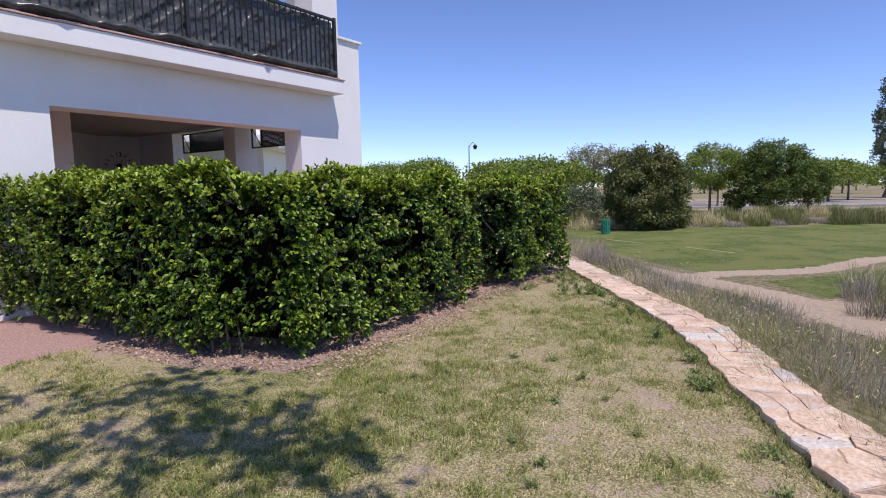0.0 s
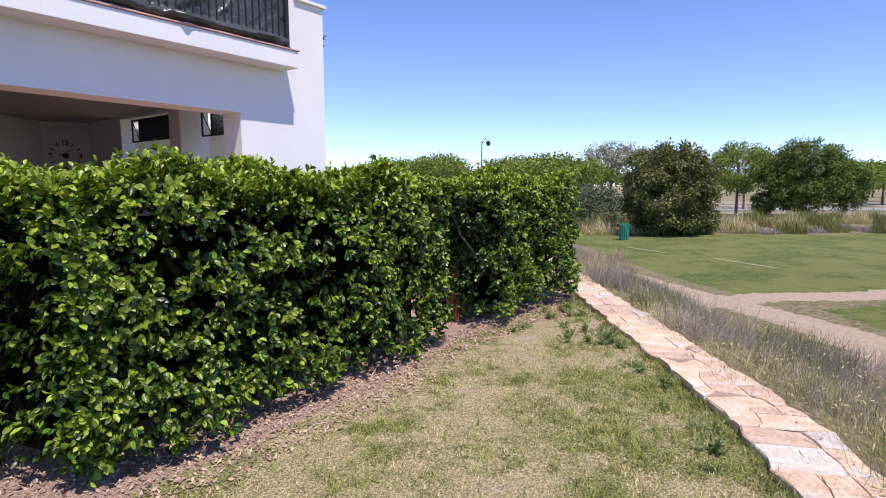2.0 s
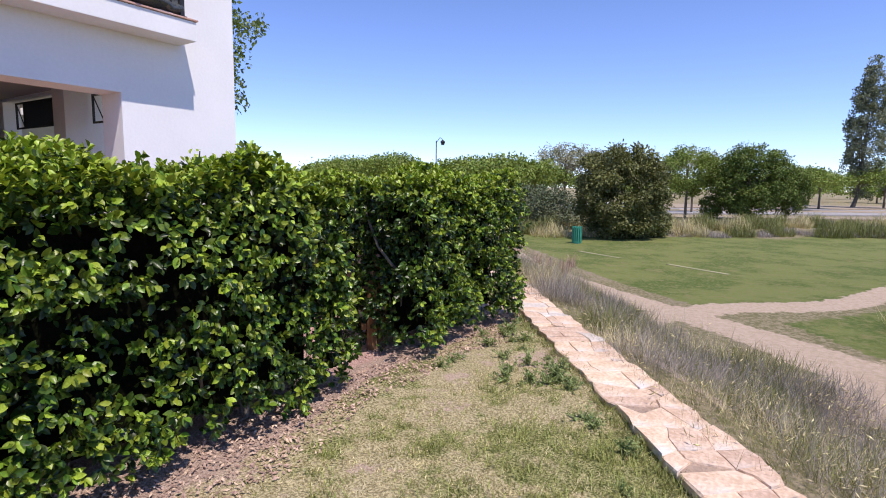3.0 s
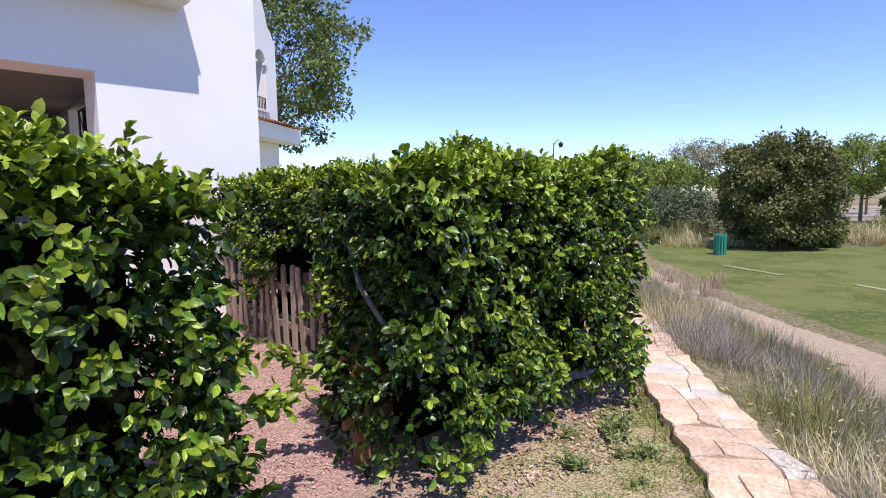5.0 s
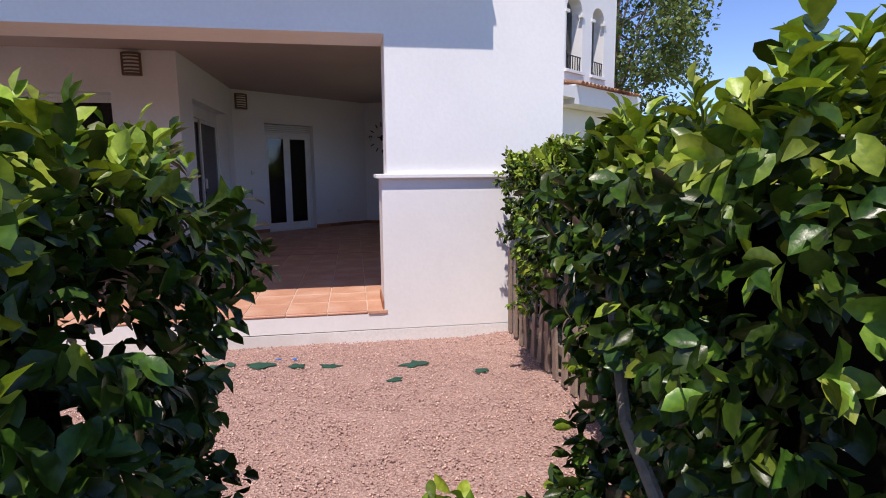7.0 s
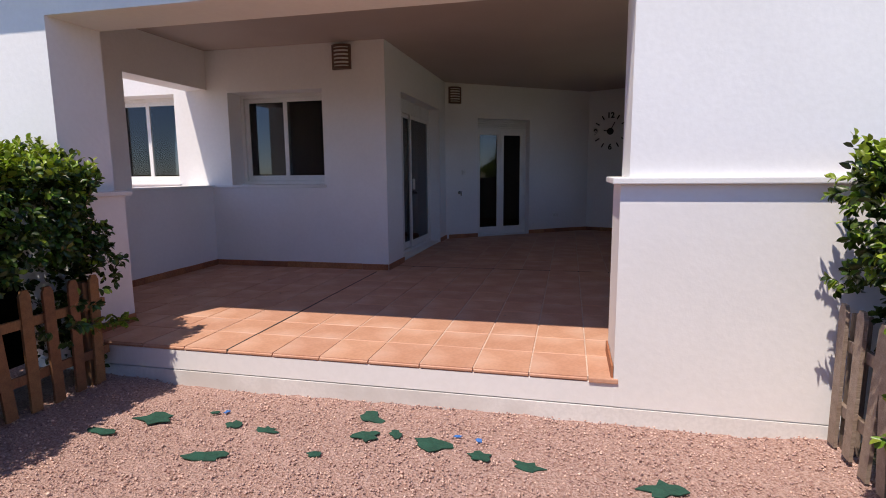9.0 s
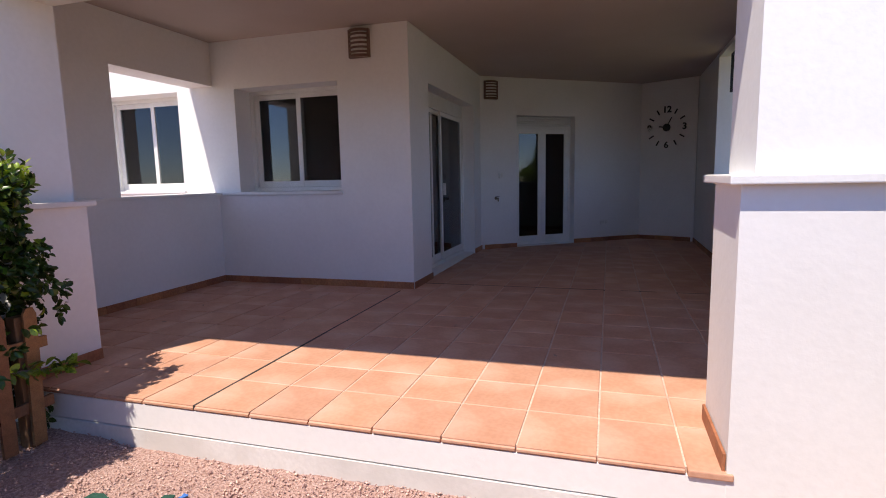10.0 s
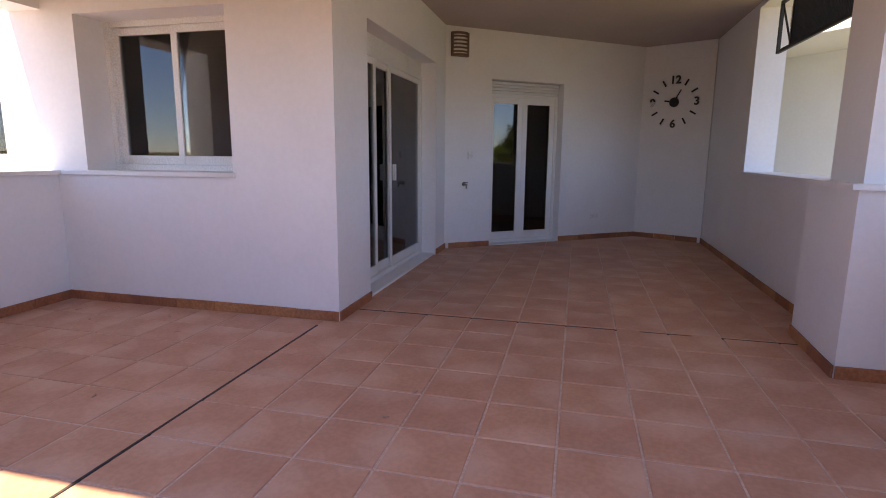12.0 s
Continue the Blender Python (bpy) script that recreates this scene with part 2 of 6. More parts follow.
def tube(a, b, r0, r1=None, sides=8):
    return add_tube(bmesh.new(), a, b, r0, r1, sides)


def mesh_np(name, verts, faces, mat):
    """A mesh from numpy arrays of corners and faces of one size."""
    me = bpy.data.meshes.new(name)
    k = faces.shape[1]
    me.vertices.add(len(verts))
    me.vertices.foreach_set("co", np.ascontiguousarray(verts, dtype=np.float32).ravel())
    me.loops.add(faces.size)
    me.loops.foreach_set("vertex_index", np.ascontiguousarray(faces, dtype=np.int32).ravel())
    me.polygons.add(len(faces))
    me.polygons.foreach_set("loop_start", np.arange(0, faces.size, k, dtype=np.int32))
    me.update(calc_edges=True)
    me.materials.append(mat)
    return me


def scatter(name, shape, tris, pos, xax, yax, zax, size, mat, parent=None, label="", kind="stuff"):
    """One mesh of many copies of a small shape, each with its own place, axes and size."""
    n, k = len(pos), len(shape)
    s = np.asarray(size, dtype=float)
    s = s.reshape(n, -1) * np.ones((1, 3)) if s.ndim > 1 or s.size == n else np.ones((n, 3)) * s
    v = (pos[:, None, :] + xax[:, None, :] * (shape[None, :, 0:1] * s[:, None, 0:1])
         + yax[:, None, :] * (shape[None, :, 1:2] * s[:, None, 1:2]) + zax[:, None, :] * (shape[None, :, 2:3] * s[:, None, 2:3]))
    f = tris[None] + (np.arange(n) * k)[:, None, None]
    me = mesh_np(name, v.reshape(-1, 3), f.reshape(-1, 3), mat)
    if len(shape) in (7, 9):
        me.polygons.foreach_set("use_smooth", np.ones(len(me.polygons), dtype=bool))
    ob = new(name, me)
    if parent is not None:
        ob.parent = parent
    return tagged(ob, label, kind=kind)


def unit(v):
    return v / np.maximum(np.linalg.norm(v, axis=1, keepdims=True), 1e-6)


def frames_from(yax, rng):
    """Axes round given directions, with a random roll."""
    y = unit(yax)
    x = unit(np.cross(y, unit(rng.normal(size=y.shape))))
    return x, y, np.cross(x, y)


LEAF_SHAPE = np.array([(0, 0, 0), (0, .5, -.03), (0, 1, -.20), (-.15, .18, .05), (-.26, .48, .09), (-.20, .78, -.01), (.15, .18, .05), (.26, .48, .09), (.20, .78, -.01)])
LEAF_TRIS = np.array([(0, 1, 3), (3, 1, 4), (4, 1, 5), (5, 1, 2), (0, 6, 1), (6, 7, 1), (7, 8, 1), (8, 2, 1)])
CARD_SHAPE = np.array([(0, 0, 0), (-.3, .5, .06), (.3, .5, .06), (0, 1, -.05)])
CARD_TRIS = np.array([(0, 2, 1), (1, 2, 3)])
BLADE_SHAPE = np.array([(-.5, 0, 0), (.5, 0, 0), (-.35, .55, .12), (.35, .55, .12), (0, 1, .4)])
BLADE_TRIS = np.array([(0, 1, 3), (0, 3, 2), (2, 3, 4)])
def vnoise(x, y, scale, seed):
    """Smooth random values from 0 to 1 over the plane."""
    g = np.random.default_rng(seed).random((64, 64))
    u, v = np.asarray(x) * scale, np.asarray(y) * scale
    i, j = np.floor(u).astype(int), np.floor(v).astype(int)
    a, c = u - i, v - j
    a, c = a * a * (3 - 2 * a), c * c * (3 - 2 * c)
    i0, j0, i1, j1 = i % 64, j % 64, (i + 1) % 64, (j + 1) % 64
    return g[i0, j0] * (1 - a) * (1 - c) + g[i1, j0] * a * (1 - c) + g[i0, j1] * (1 - a) * c + g[i1, j1] * a * c


def lushness(x, y):
    """How green the lawn is at a place."""
    v = 0.24 * vnoise(x, y, 0.9, 21) + 0.28 * vnoise(x, y, 2.6, 22) + 0.28 * vnoise(x, y, 6.5, 23) + 0.20 * vnoise(x, y, 14.0, 24)
    trodden = 0.26 * np.exp(-((x + 2.9) / 0.6) ** 2 - ((y - 6.5) / 1.4) ** 2)
    return np.clip(0.5 + 1.25 * (v - 0.5) - trodden, 0, 1)


DROOP_SHAPE = np.array([(-.5, 0, 0), (.5, 0, 0), (-.45, .45, .06), (.45, .45, .06), (-.35, .78, .26), (.35, .78, .26), (0, .92, .62)])
DROOP_TRIS = np.array([(0, 1, 3), (0, 3, 2), (2, 3, 5), (2, 5, 4), (4, 5, 6)])
PEBBLE_SHAPE = np.array([(1, 0, 0), (-1, .1, 0), (.1, .9, 0), (-.1, -.9, .1), (0, 0, .65), (0, 0, -.6)])
PEBBLE_TRIS = np.array([(0, 2, 4), (2, 1, 4), (1, 3, 4), (3, 0, 4), (2, 0, 5), (1, 2, 5), (3, 1, 5), (0, 3, 5)])

# ---- the plan ----
FX, FL, CZ = -7.64, 0.243, 2.98            # facade, terrace floor, ceiling
OPL, OPR, OPT = 2.90, 6.735, 2.52          # terrace opening: its two sides and its top
CAPZ = 1.31
WX = -10.73                                # wall with the bedroom window
SY = 4.265                                 # wall with the sliding door
P1, PC, PD = (-13.95, 4.31), (-15.82, 6.76), (-15.42, 7.58)
CURB = [(1.55, 1.2), (0.62, 3.0), (0.18, 3.85), (-0.9, 6.0), (-1.95, 7.42), (-3.3, 9.15), (-4.65, 10.95), (-6.2, 13.1), (-7.4, 15.0)]


def curb_at(s):
    """Place and direction on the line of the stone kerb, s metres from its start."""
    for a, b in zip(CURB, CURB[1:]):
        a, b = Vector(a), Vector(b)
        d = (b - a).length
        if s <= d or b == Vector(CURB[-1]):
            return a + (b - a) * (s / d), (b - a) / d
        s -= d


def curb_side(x, y):
    """Distance from the kerb's line, positive on the golf course's side."""
    best = 1e9
    for a, b in zip(CURB, CURB[1:]):
        dx, dy = b[0] - a[0], b[1] - a[1]
        L2 = dx * dx + dy * dy
        t = ((x - a[0]) * dx + (y - a[1]) * dy) / L2
        t = np.clip(t, -60 if a == CURB[0] else 0, 60 if b == CURB[-1] else 1)
        ex, ey = x - (a[0] + t * dx), y - (a[1] + t * dy)
        d = np.hypot(ex, ey) * np.where(dx * ey - dy * ex < 0, 1, -1)
        best = np.where(np.abs(d) < np.abs(best), d, best)
    return best


def smooth(a, b, v):
    t = np.clip((v - a) / (b - a), 0, 1)
    return t * t * (3 - 2 * t)


def ground_z(x, y):
    d = curb_side(x, y)
    far = smooth(14, 60, np.hypot(x, y))
    sunk = smooth(-6.2, -7.2, x) * smooth(3.4, 3.9, y) * smooth(7.75, 7.35, y) * (x > -8)
    return -0.04 * sunk - 0.62 * smooth(0.25, 1.9, d) - 0.15 * far + 0.02 * np.sin(x * 1.7 + 1) * np.sin(y * 1.3) * (d < 0) + 0.05 * np.sin(x * 0.5) * np.sin(y * 0.4 + 1) * (d > 2)


PATH_D = (4.2, 3.8, 3.55, 2.6, 1.5, 0.9)      # distance of the sandy path and the turf from the kerb
TURF_D = (4.5, 4.2, 3.1, 2.2, 1.4)


# ---- ground: one sheet ----
def build_ground():
    def axis(lo, hi, step, far):
        mid = np.arange(lo, hi + 1e-6, step)
        out = [step * 1.0]
        while sum(out) < far:
            out.append(out[-1] * 1.28)
        tail = np.cumsum(out)
        return np.concatenate([lo - tail[::-1], mid, hi + tail])

    xs, ys = axis(-8.6, 3.4, 0.10, 1800), axis(-1.2, 19.0, 0.10, 1800)
    gx, gy = np.meshgrid(xs, ys)
    gz = ground_z(gx, gy)
    rng = np.random.default_rng(3)
    gz = gz + rng.normal(size=gz.shape) * 0.006 * (np.hypot(gx, gy) < 25)
    nx = len(xs)
    v = np.stack([gx, gy, gz], -1).reshape(-1, 3)
    i = (np.arange(len(ys) - 1)[:, None] * nx + np.arange(nx - 1)[None]).ravel()
    me = mesh_np("ground", v, np.stack([i, i + 1, i + nx + 1, i + nx], -1), ground_material())
    me.polygons.foreach_set("use_smooth", np.ones(len(i), dtype=bool))
    x, y = v[:, 0], v[:, 1]
    d = curb_side(x, y)
    inside = smooth(0.1, -0.1, d)
    yard = smooth(0.15, -0.15, np.maximum.reduce([-7.9 - x, x + 4.2, 3.1 - y, y - 7.9]))
    side = smooth(0.3, -0.3, np.maximum.reduce([-12 - x, x + 5.6, y - 2.6]))
    mouth = smooth(0.35, -0.2, np.maximum.reduce([x + 3.9, -4.6 - x, 6.1 - y, y - 7.0]))
    bed = smooth(0.28, -0.05, np.minimum(np.maximum.reduce([x + 3.5 + 0.22 * smooth(5.2, 6.6, y), -4.5 - x, 2.95 - y, y - 9.4]), np.maximum.reduce([x + 3.6, -7.6 - x, np.interp(x, (-7.6, -4.2, -3.5), (2.1, 2.62, 3.0)) - y, y - 3.2])))
    turf = (x + 2.3) * 0.813 - (y - 13.0) * 0.582     # beyond the sand strip on the right
    path = smooth(0.9, 0.4, np.abs(d - np.interp(y, (6, 10, 12, 14, 17, 21), PATH_D)) / np.interp(y, (6, 14, 19), (1.1, 0.85, 0.5)))
    strip = smooth(0.62, 0.15, np.abs(turf + 0.25 * np.sin(x * 0.9 + y * 0.7))) * (y > 11)
    patch = smooth(2.0, 3.2, turf) * smooth(4.6, 3.4, turf) * (y < 16)
    sand = np.maximum.reduce([path, strip, 0.8 * patch]) * (d > 0.6)
    golf = smooth(0.3, 0.9, d - np.interp(y, (10, 12, 14, 17, 21), TURF_D)) * smooth(0.3, -0.3, turf) * smooth(27.6, 26.6, -0.582 * (x - 0.1) + 0.813 * (y - 0.23))
    isle = smooth(0.6, 1.1, turf) * smooth(3.2, 2.4, turf) * (d > 4.4)
    for name, values in (("lush", lushness(x, y)), ("yard", np.maximum(np.maximum(yard, side), mouth * 0.75)), ("bed", bed), ("lawn", inside), ("sand", sand), ("golf", np.maximum(golf, 0.75 * isle))):
        me.attributes.new(name, "FLOAT", "POINT").data.foreach_set("value", np.ascontiguousarray(values, dtype=np.float32))
    return tagged(new("ground", me), "patchy lawn, pink gravel, sandy path and golf turf", "ground", kind="structure")


def ground_material():
    m = bpy.data.materials.new("ground_cover")
    m.use_nodes = True
    n, l = m.node_tree.nodes, m.node_tree.links
    bsdf, geo = n["Principled BSDF"], n.new("ShaderNodeNewGeometry")

    def tex(scale, detail=5.0, rough=0.6):
        t = n.new("ShaderNodeTexNoise")
        t.inputs["Scale"].default_value, t.inputs["Detail"].default_value, t.inputs["Roughness"].default_value = scale, detail, rough
        l.new(geo.outputs["Position"], t.inputs["Vector"])
        return t.outputs[0]

    def rng(src, lo, hi):
        r = n.new("ShaderNodeMapRange")
        r.interpolation_type = "SMOOTHSTEP"
        r.inputs[1].default_value, r.inputs[2].default_value = lo, hi
        l.new(src, r.inputs[0])
        return r.outputs[0]

    def mix(f, a, b):
        x = n.new("ShaderNodeMix")
        x.data_type = "RGBA"
        for s, v in ((x.inputs[0], f), (x.inputs[6], a), (x.inputs[7], b)):
            if isinstance(v, tuple):
                s.default_value = (*v, 1)
            else:
                l.new(v, s)
        return x.outputs[2]

    def mask(name, ragged, amount=0.5):
        a = n.new("ShaderNodeAttribute")
        a.attribute_name = name
        add = n.new("ShaderNodeMath")
        add.operation = "MULTIPLY_ADD"
        l.new(ragged, add.inputs[0])
        add.inputs[1].default_value = amount
        l.new(a.outputs["Fac"], add.inputs[2])
        return rng(add.outputs[0], 0.5 + amount * 0.5 - 0.12, 0.5 + amount * 0.5 + 0.12)

    n1, n2, n3, n4 = tex(0.8), tex(3.5), tex(14), tex(70, 3)
    dry = mix(rng(n4, .38, .62), (0.29, 0.24, 0.115), (0.64, 0.55, 0.325))
    soil = mix(rng(n4, .3, .7), (0.44, 0.32, 0.23), (0.64, 0.495, 0.375))
    grass = mix(rng(n4, .38, .62), (0.10, 0.115, 0.03), (0.41, 0.40, 0.17))
    lush = n.new("ShaderNodeAttribute")
    lush.attribute_name = "lush"
    worn = n.new("ShaderNodeMath")
    worn.operation = "MULTIPLY_ADD"
    l.new(n3, worn.inputs[0])
    worn.inputs[1].default_value = 0.6
    l.new(lush.outputs["Fac"], worn.inputs[2])
    lawn = mix(rng(worn.outputs[0], .70, .90), dry, grass)
    lawn = mix(rng(worn.outputs[0], .60, .46), lawn, soil)
    wild = mix(rng(n3, .40, .62), (0.19, 0.175, 0.08), (0.36, 0.30, 0.185))
    wild = mix(rng(n1, .50, .68), wild, (0.34, 0.275, 0.19))
    golf = mix(rng(n1, .40, .60), (0.10, 0.145, 0.032), (0.20, 0.225, 0.066))
    golf = mix(rng(n2, .50, .70), golf, (0.25, 0.225, 0.095))
    golf = mix(rng(n3, .4, .75), golf, (0.21, 0.23, 0.085))
    sand = mix(rng(n3, .3, .7), (0.50, 0.38, 0.265), (0.62, 0.49, 0.365))
    grav = mix(rng(n4, .35, .65), (0.44, 0.26, 0.215), (0.66, 0.45, 0.39))
    bed = mix(rng(n4, .35, .65), (0.36, 0.245, 0.185), (0.56, 0.42, 0.335))
    col = mix(mask("golf", n2, 1.2), wild, golf)
    col = mix(mask("sand", n2, 1.3), col, sand)
    col = mix(mask("lawn", n3, 0.2), col, lawn)
    col = mix(mask("bed", n3, 0.6), col, bed)
    col = mix(mask("yard", n3, 0.25), col, grav)
    l.new(col, bsdf.inputs["Base Color"])
    bsdf.inputs["Roughness"].default_value = 0.95
    bsdf.inputs["Specular IOR Level"].default_value = 0.15
    b = n.new("ShaderNodeBump")
    b.inputs["Strength"].default_value, b.inputs["Distance"].default_value = 0.9, 0.04
    l.new(n4, b.inputs["Height"])
    l.new(b.outputs[0], bsdf.inputs["Normal"])
    return m


ground = build_ground()

# ---- house: walls, floor, ceiling ----
solid("wall_facade_1", box(FX - 0.45, FX, 1.45, OPL, 0, 3.2), WHITE, "smooth white rendered pier of the garden facade", "wall")
solid("wall_facade_2", box(FX - 0.45, FX, OPL, OPR, OPT, 3.2), WHITE, "white rendered beam over the wide terrace opening", "wall")
solid("wall_facade_3", box(FX - 0.45, FX, OPR, 8.27, 0, 4.26), WHITE, "tall white rendered corner of the garden facade", "wall")
for name, y0, y1 in (("wall_dado_1", 1.44, OPL + 0.05), ("wall_dado_2", OPR - 0.045, 8.28)):
    top_z = CAPZ if name.endswith("1") else 1.40
    solid(name, box(FX - 0.49, FX + 0.012, y0, y1, 0.075, top_z - 0.035), WHITE, "thicker white rendered lower pier of the facade", "wall")
    o0, o1 = (0.0, 0.045) if name.endswith("1") else (0.045, 0.03)
    solid("wall_cap_" + name[-1], box(FX - 0.53, FX + 0.06, y0 - o0, y1 + o1, top_z - 0.035, top_z, 0.006), WHITE_TRIM, "thin white painted ledge capping the pier", "ledge")
solid("wall_plinth", box(FX - 0.4, FX + 0.016, 1.44, 8.28, -0.15, 0.066), PLINTH, "weathered white plinth with a cracked joint line", "plinth")
solid("wall_riser", box(FX - 0.3, FX + 0.010, OPL + 0.05, OPR - 0.045, 0.075, 0.212), WHITE, "white painted riser under the terrace edge", "step")

TERRACE = [(FX - 0.012, OPL - 0.3), (FX - 0.012, OPR + 0.2), (FX - 0.35, 8.1), (-11.2, 8.1), (-15.3, 8.0), (-16.1, 6.9), (-14.1, 4.1), (WX - 0.1, 4.1), (WX - 0.1, 1.58), (-8.0, 1.58)]
floor = solid("floor", prism(TERRACE, -0.2, 0.2385), GROUT, "terrace screed and grout under terracotta tiles", "floor")
solid("ceiling", prism([(FX - 0.45, 1.45), (FX - 0.45, 8.2), (-16.5, 8.3), (-16.9, 6.6), (-14.2, 3.6), (-15, 1.45)], CZ, CZ + 0.2), CEIL, "plain plastered terrace ceiling, toned for warm bounced light", "ceiling")

# left side of the terrace: parapet and high opening
LY = 1.865
bm = box(-9.385, FX - 0.45, LY - 0.31, LY, 0, CZ)
add_box(bm, WX, -9.385, LY - 0.31, LY, 0, CAPZ - 0.05)
add_box(bm, WX, -9.385, LY - 0.31, LY, 2.50, CZ)
solid("wall_side_1", bm, WHITE, "white terrace side wall with a high opening", "wall")
solid("wall_cap_3", box(WX + 0.002, -8.1, LY - 0.35, LY + 0.04, CAPZ - 0.05, CAPZ - 0.018, 0.005), WHITE_TRIM, "thin white ledge on the side parapet", "ledge")

# bedroom wall: two windows
W1 = (2.16, 3.455, 1.296, 2.455)
W2 = (0.06, 1.37, 1.296, 2.47)
bm = bmesh.new()
for a, b, c, d in ((-6, W2[0], 0, 3.2), (W2[0], W2[1], 0, W2[2]), (W2[0], W2[1], W2[3], 3.2), (W2[1], W1[0], 0, 3.2), (W1[0], W1[1], 0, W1[2] - 0.037), (W1[0], W1[1], W1[3], 3.2), (W1[1], SY, 0, 3.2)):
    add_box(bm, WX - 0.36, WX, a, b, c, d)
solid("wall_bedroom", bm, WHITE, "white rendered wall with two sliding windows", "wall")
bm = bmesh.new()
for a, b, c, d in ((-14.1, -13.47, 0, CZ), (-13.47, -11.35, 2.47, CZ), (-11.35, WX - 0.36, 0, CZ)):
    add_box(bm, a, b, SY - 0.25, SY, c, d)
add_box(bm, -13.47, -11.35, SY - 0.25, SY - 0.02, 0, FL + 0.02)
solid("wall_lounge", bm, WHITE, "white rendered wall with a sliding glass door", "wall")
DS0, DS1, DTOP = 0.59, 1.70, 2.39
LD = (Vector(PC) - Vector(P1)).length
bm = bmesh.new()
for a, b, c, d in ((-0.07, DS0, 0, CZ), (DS0, DS1, DTOP, CZ), (DS1, LD, 0, CZ), (DS0, DS1, 0, FL + 0.01)):
    run_box(bm, P1, PC, a, b, 0, 0.28, c, d)
solid("wall_angled", bm, WHITE, "white angled wall with a narrow glazed double door", "wall")
bm = run_box(bmesh.new(), PC, PD, -0.05, (Vector(PD) - Vector(PC)).length + 0.04, 0, 0.25, 0, CZ)
solid("wall_clock", bm, WHITE, "short white end wall carrying a clock", "wall")
PB = (-11.27, 7.525)
bm = bmesh.new()
LR = (Vector(PB) - Vector(PD)).length
SO = (Vector((-13.64, 7.56)) - Vector(PD)).length
for a, b, c, d in ((-0.35, SO, 0, CZ), (SO, LR, 0, CAPZ - 0.05), (SO, LR, 2.93, CZ)):
    run_box(bm, PD, PB, a, b, 0.05, 0.33, c, d)
solid("wall_side_2", bm, WHITE, "white terrace side wall with a tall opening", "wall")
solid("wall_cap_4", run_box(bmesh.new(), PD, PB, SO, LR, 0.02, 0.36, CAPZ - 0.05, CAPZ - 0.02, 0.005), WHITE_TRIM, "thin white ledge on the side parapet", "ledge")
solid("pier_inner", prism([(-10.50, 7.315), (-11.27, 7.365), (-11.27, 8.15), (-10.50, 7.95)], 0, CAPZ - 0.03), WHITE, "white rendered inner pier, thicker below its ledge", "pier")
solid("pier_upper", prism([(-10.58, 7.365), (-11.05, 7.395), (-11.05, 8.10), (-10.58, 7.92)], CAPZ, CZ), WHITE, "white rendered upper part of the inner pier", "pier")
solid("wall_cap_5", prism([(-10.455, 7.265), (-11.33, 7.325), (-11.33, 8.18), (-10.455, 7.99)], CAPZ - 0.03, CAPZ), WHITE_TRIM, "thin white ledge round the inner pier", "ledge")
bm = box(-10.50, FX - 0.45, 7.95, 8.2, 0, CAPZ - 0.03)
add_box(bm, -10.58, FX - 0.45, 7.6, 7.9, 2.90, CZ)
solid("wall_side_3", bm, WHITE, "white parapet of the second side opening", "wall")
solid("wall_cap_6", box(-10.452, FX - 0.5, 7.91, 8.24, CAPZ - 0.03, CAPZ, 0.005), WHITE_TRIM, "thin white ledge on the parapet", "ledge")

# rooms behind the glass, their dimness painted as dark walls
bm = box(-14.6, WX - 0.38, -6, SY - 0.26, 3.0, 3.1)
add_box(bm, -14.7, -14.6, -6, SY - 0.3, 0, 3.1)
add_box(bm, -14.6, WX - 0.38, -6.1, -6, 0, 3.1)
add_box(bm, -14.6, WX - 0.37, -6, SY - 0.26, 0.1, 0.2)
solid("wall_room_1", bm, ROOMDARK, "plain room behind the bedroom windows, dimness in its dark walls", "room")
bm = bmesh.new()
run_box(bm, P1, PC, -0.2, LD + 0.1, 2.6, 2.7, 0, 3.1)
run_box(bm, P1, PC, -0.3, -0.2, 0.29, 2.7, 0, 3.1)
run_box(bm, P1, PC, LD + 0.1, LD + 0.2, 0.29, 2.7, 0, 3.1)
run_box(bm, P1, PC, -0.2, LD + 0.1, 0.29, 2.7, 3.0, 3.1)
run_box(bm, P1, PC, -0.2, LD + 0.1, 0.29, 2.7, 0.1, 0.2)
solid("wall_room_2", bm, ROOMDARK, "plain room behind the double door, dimness in its dark walls", "room")

# upper storey and balcony
BY0 = 2.20
solid("wall_upper_parapet", box(-12.2, FX, 7.73, 8.27, 4.26, 4.262 + 0.03), WHITE_TRIM, "white parapet top of the upper terrace", "wall")
solid("trim_parapet", box(-12.2, FX + 0.05, 7.70, 8.32, 4.293, 4.34, 0.008), WHITE_TRIM, "white coping on the parapet", "coping")
bm = box(-12.2, FX - 0.45, 7.75, 8.25, 3.2, 4.26)
solid("wall_upper_side", bm, WHITE, "white rendered upper side wall", "wall")
solid("pillar_upper", box(-8.35, FX + 0.005, 7.12, 7.72, 3.48, 6.3), WHITE, "white rendered balcony pillar", "pillar")
bm = box(-10.0, -9.7, 1.4, 7.7, 3.2, 6.3)
add_box(bm, -10.0, FX + 0.2, 1.4, 7.75, 6.3, 6.5)
solid("wall_upper_back", bm, WHITE, "white rendered wall and roof slab of the upper storey", "wall")
bm = box(-9.7, -7.27, BY0, 7.48, 3.2, 3.43, 0.006)
solid("balcony_slab", bm, WHITE, "white rendered balcony slab with a moulded edge", "balcony")
solid("trim_balcony", box(-9.7, -7.25, BY0 - 0.02, 7.50, 3.434, 3.455, 0.006), EDGING, "terracotta tile edge of the balcony", "edging")

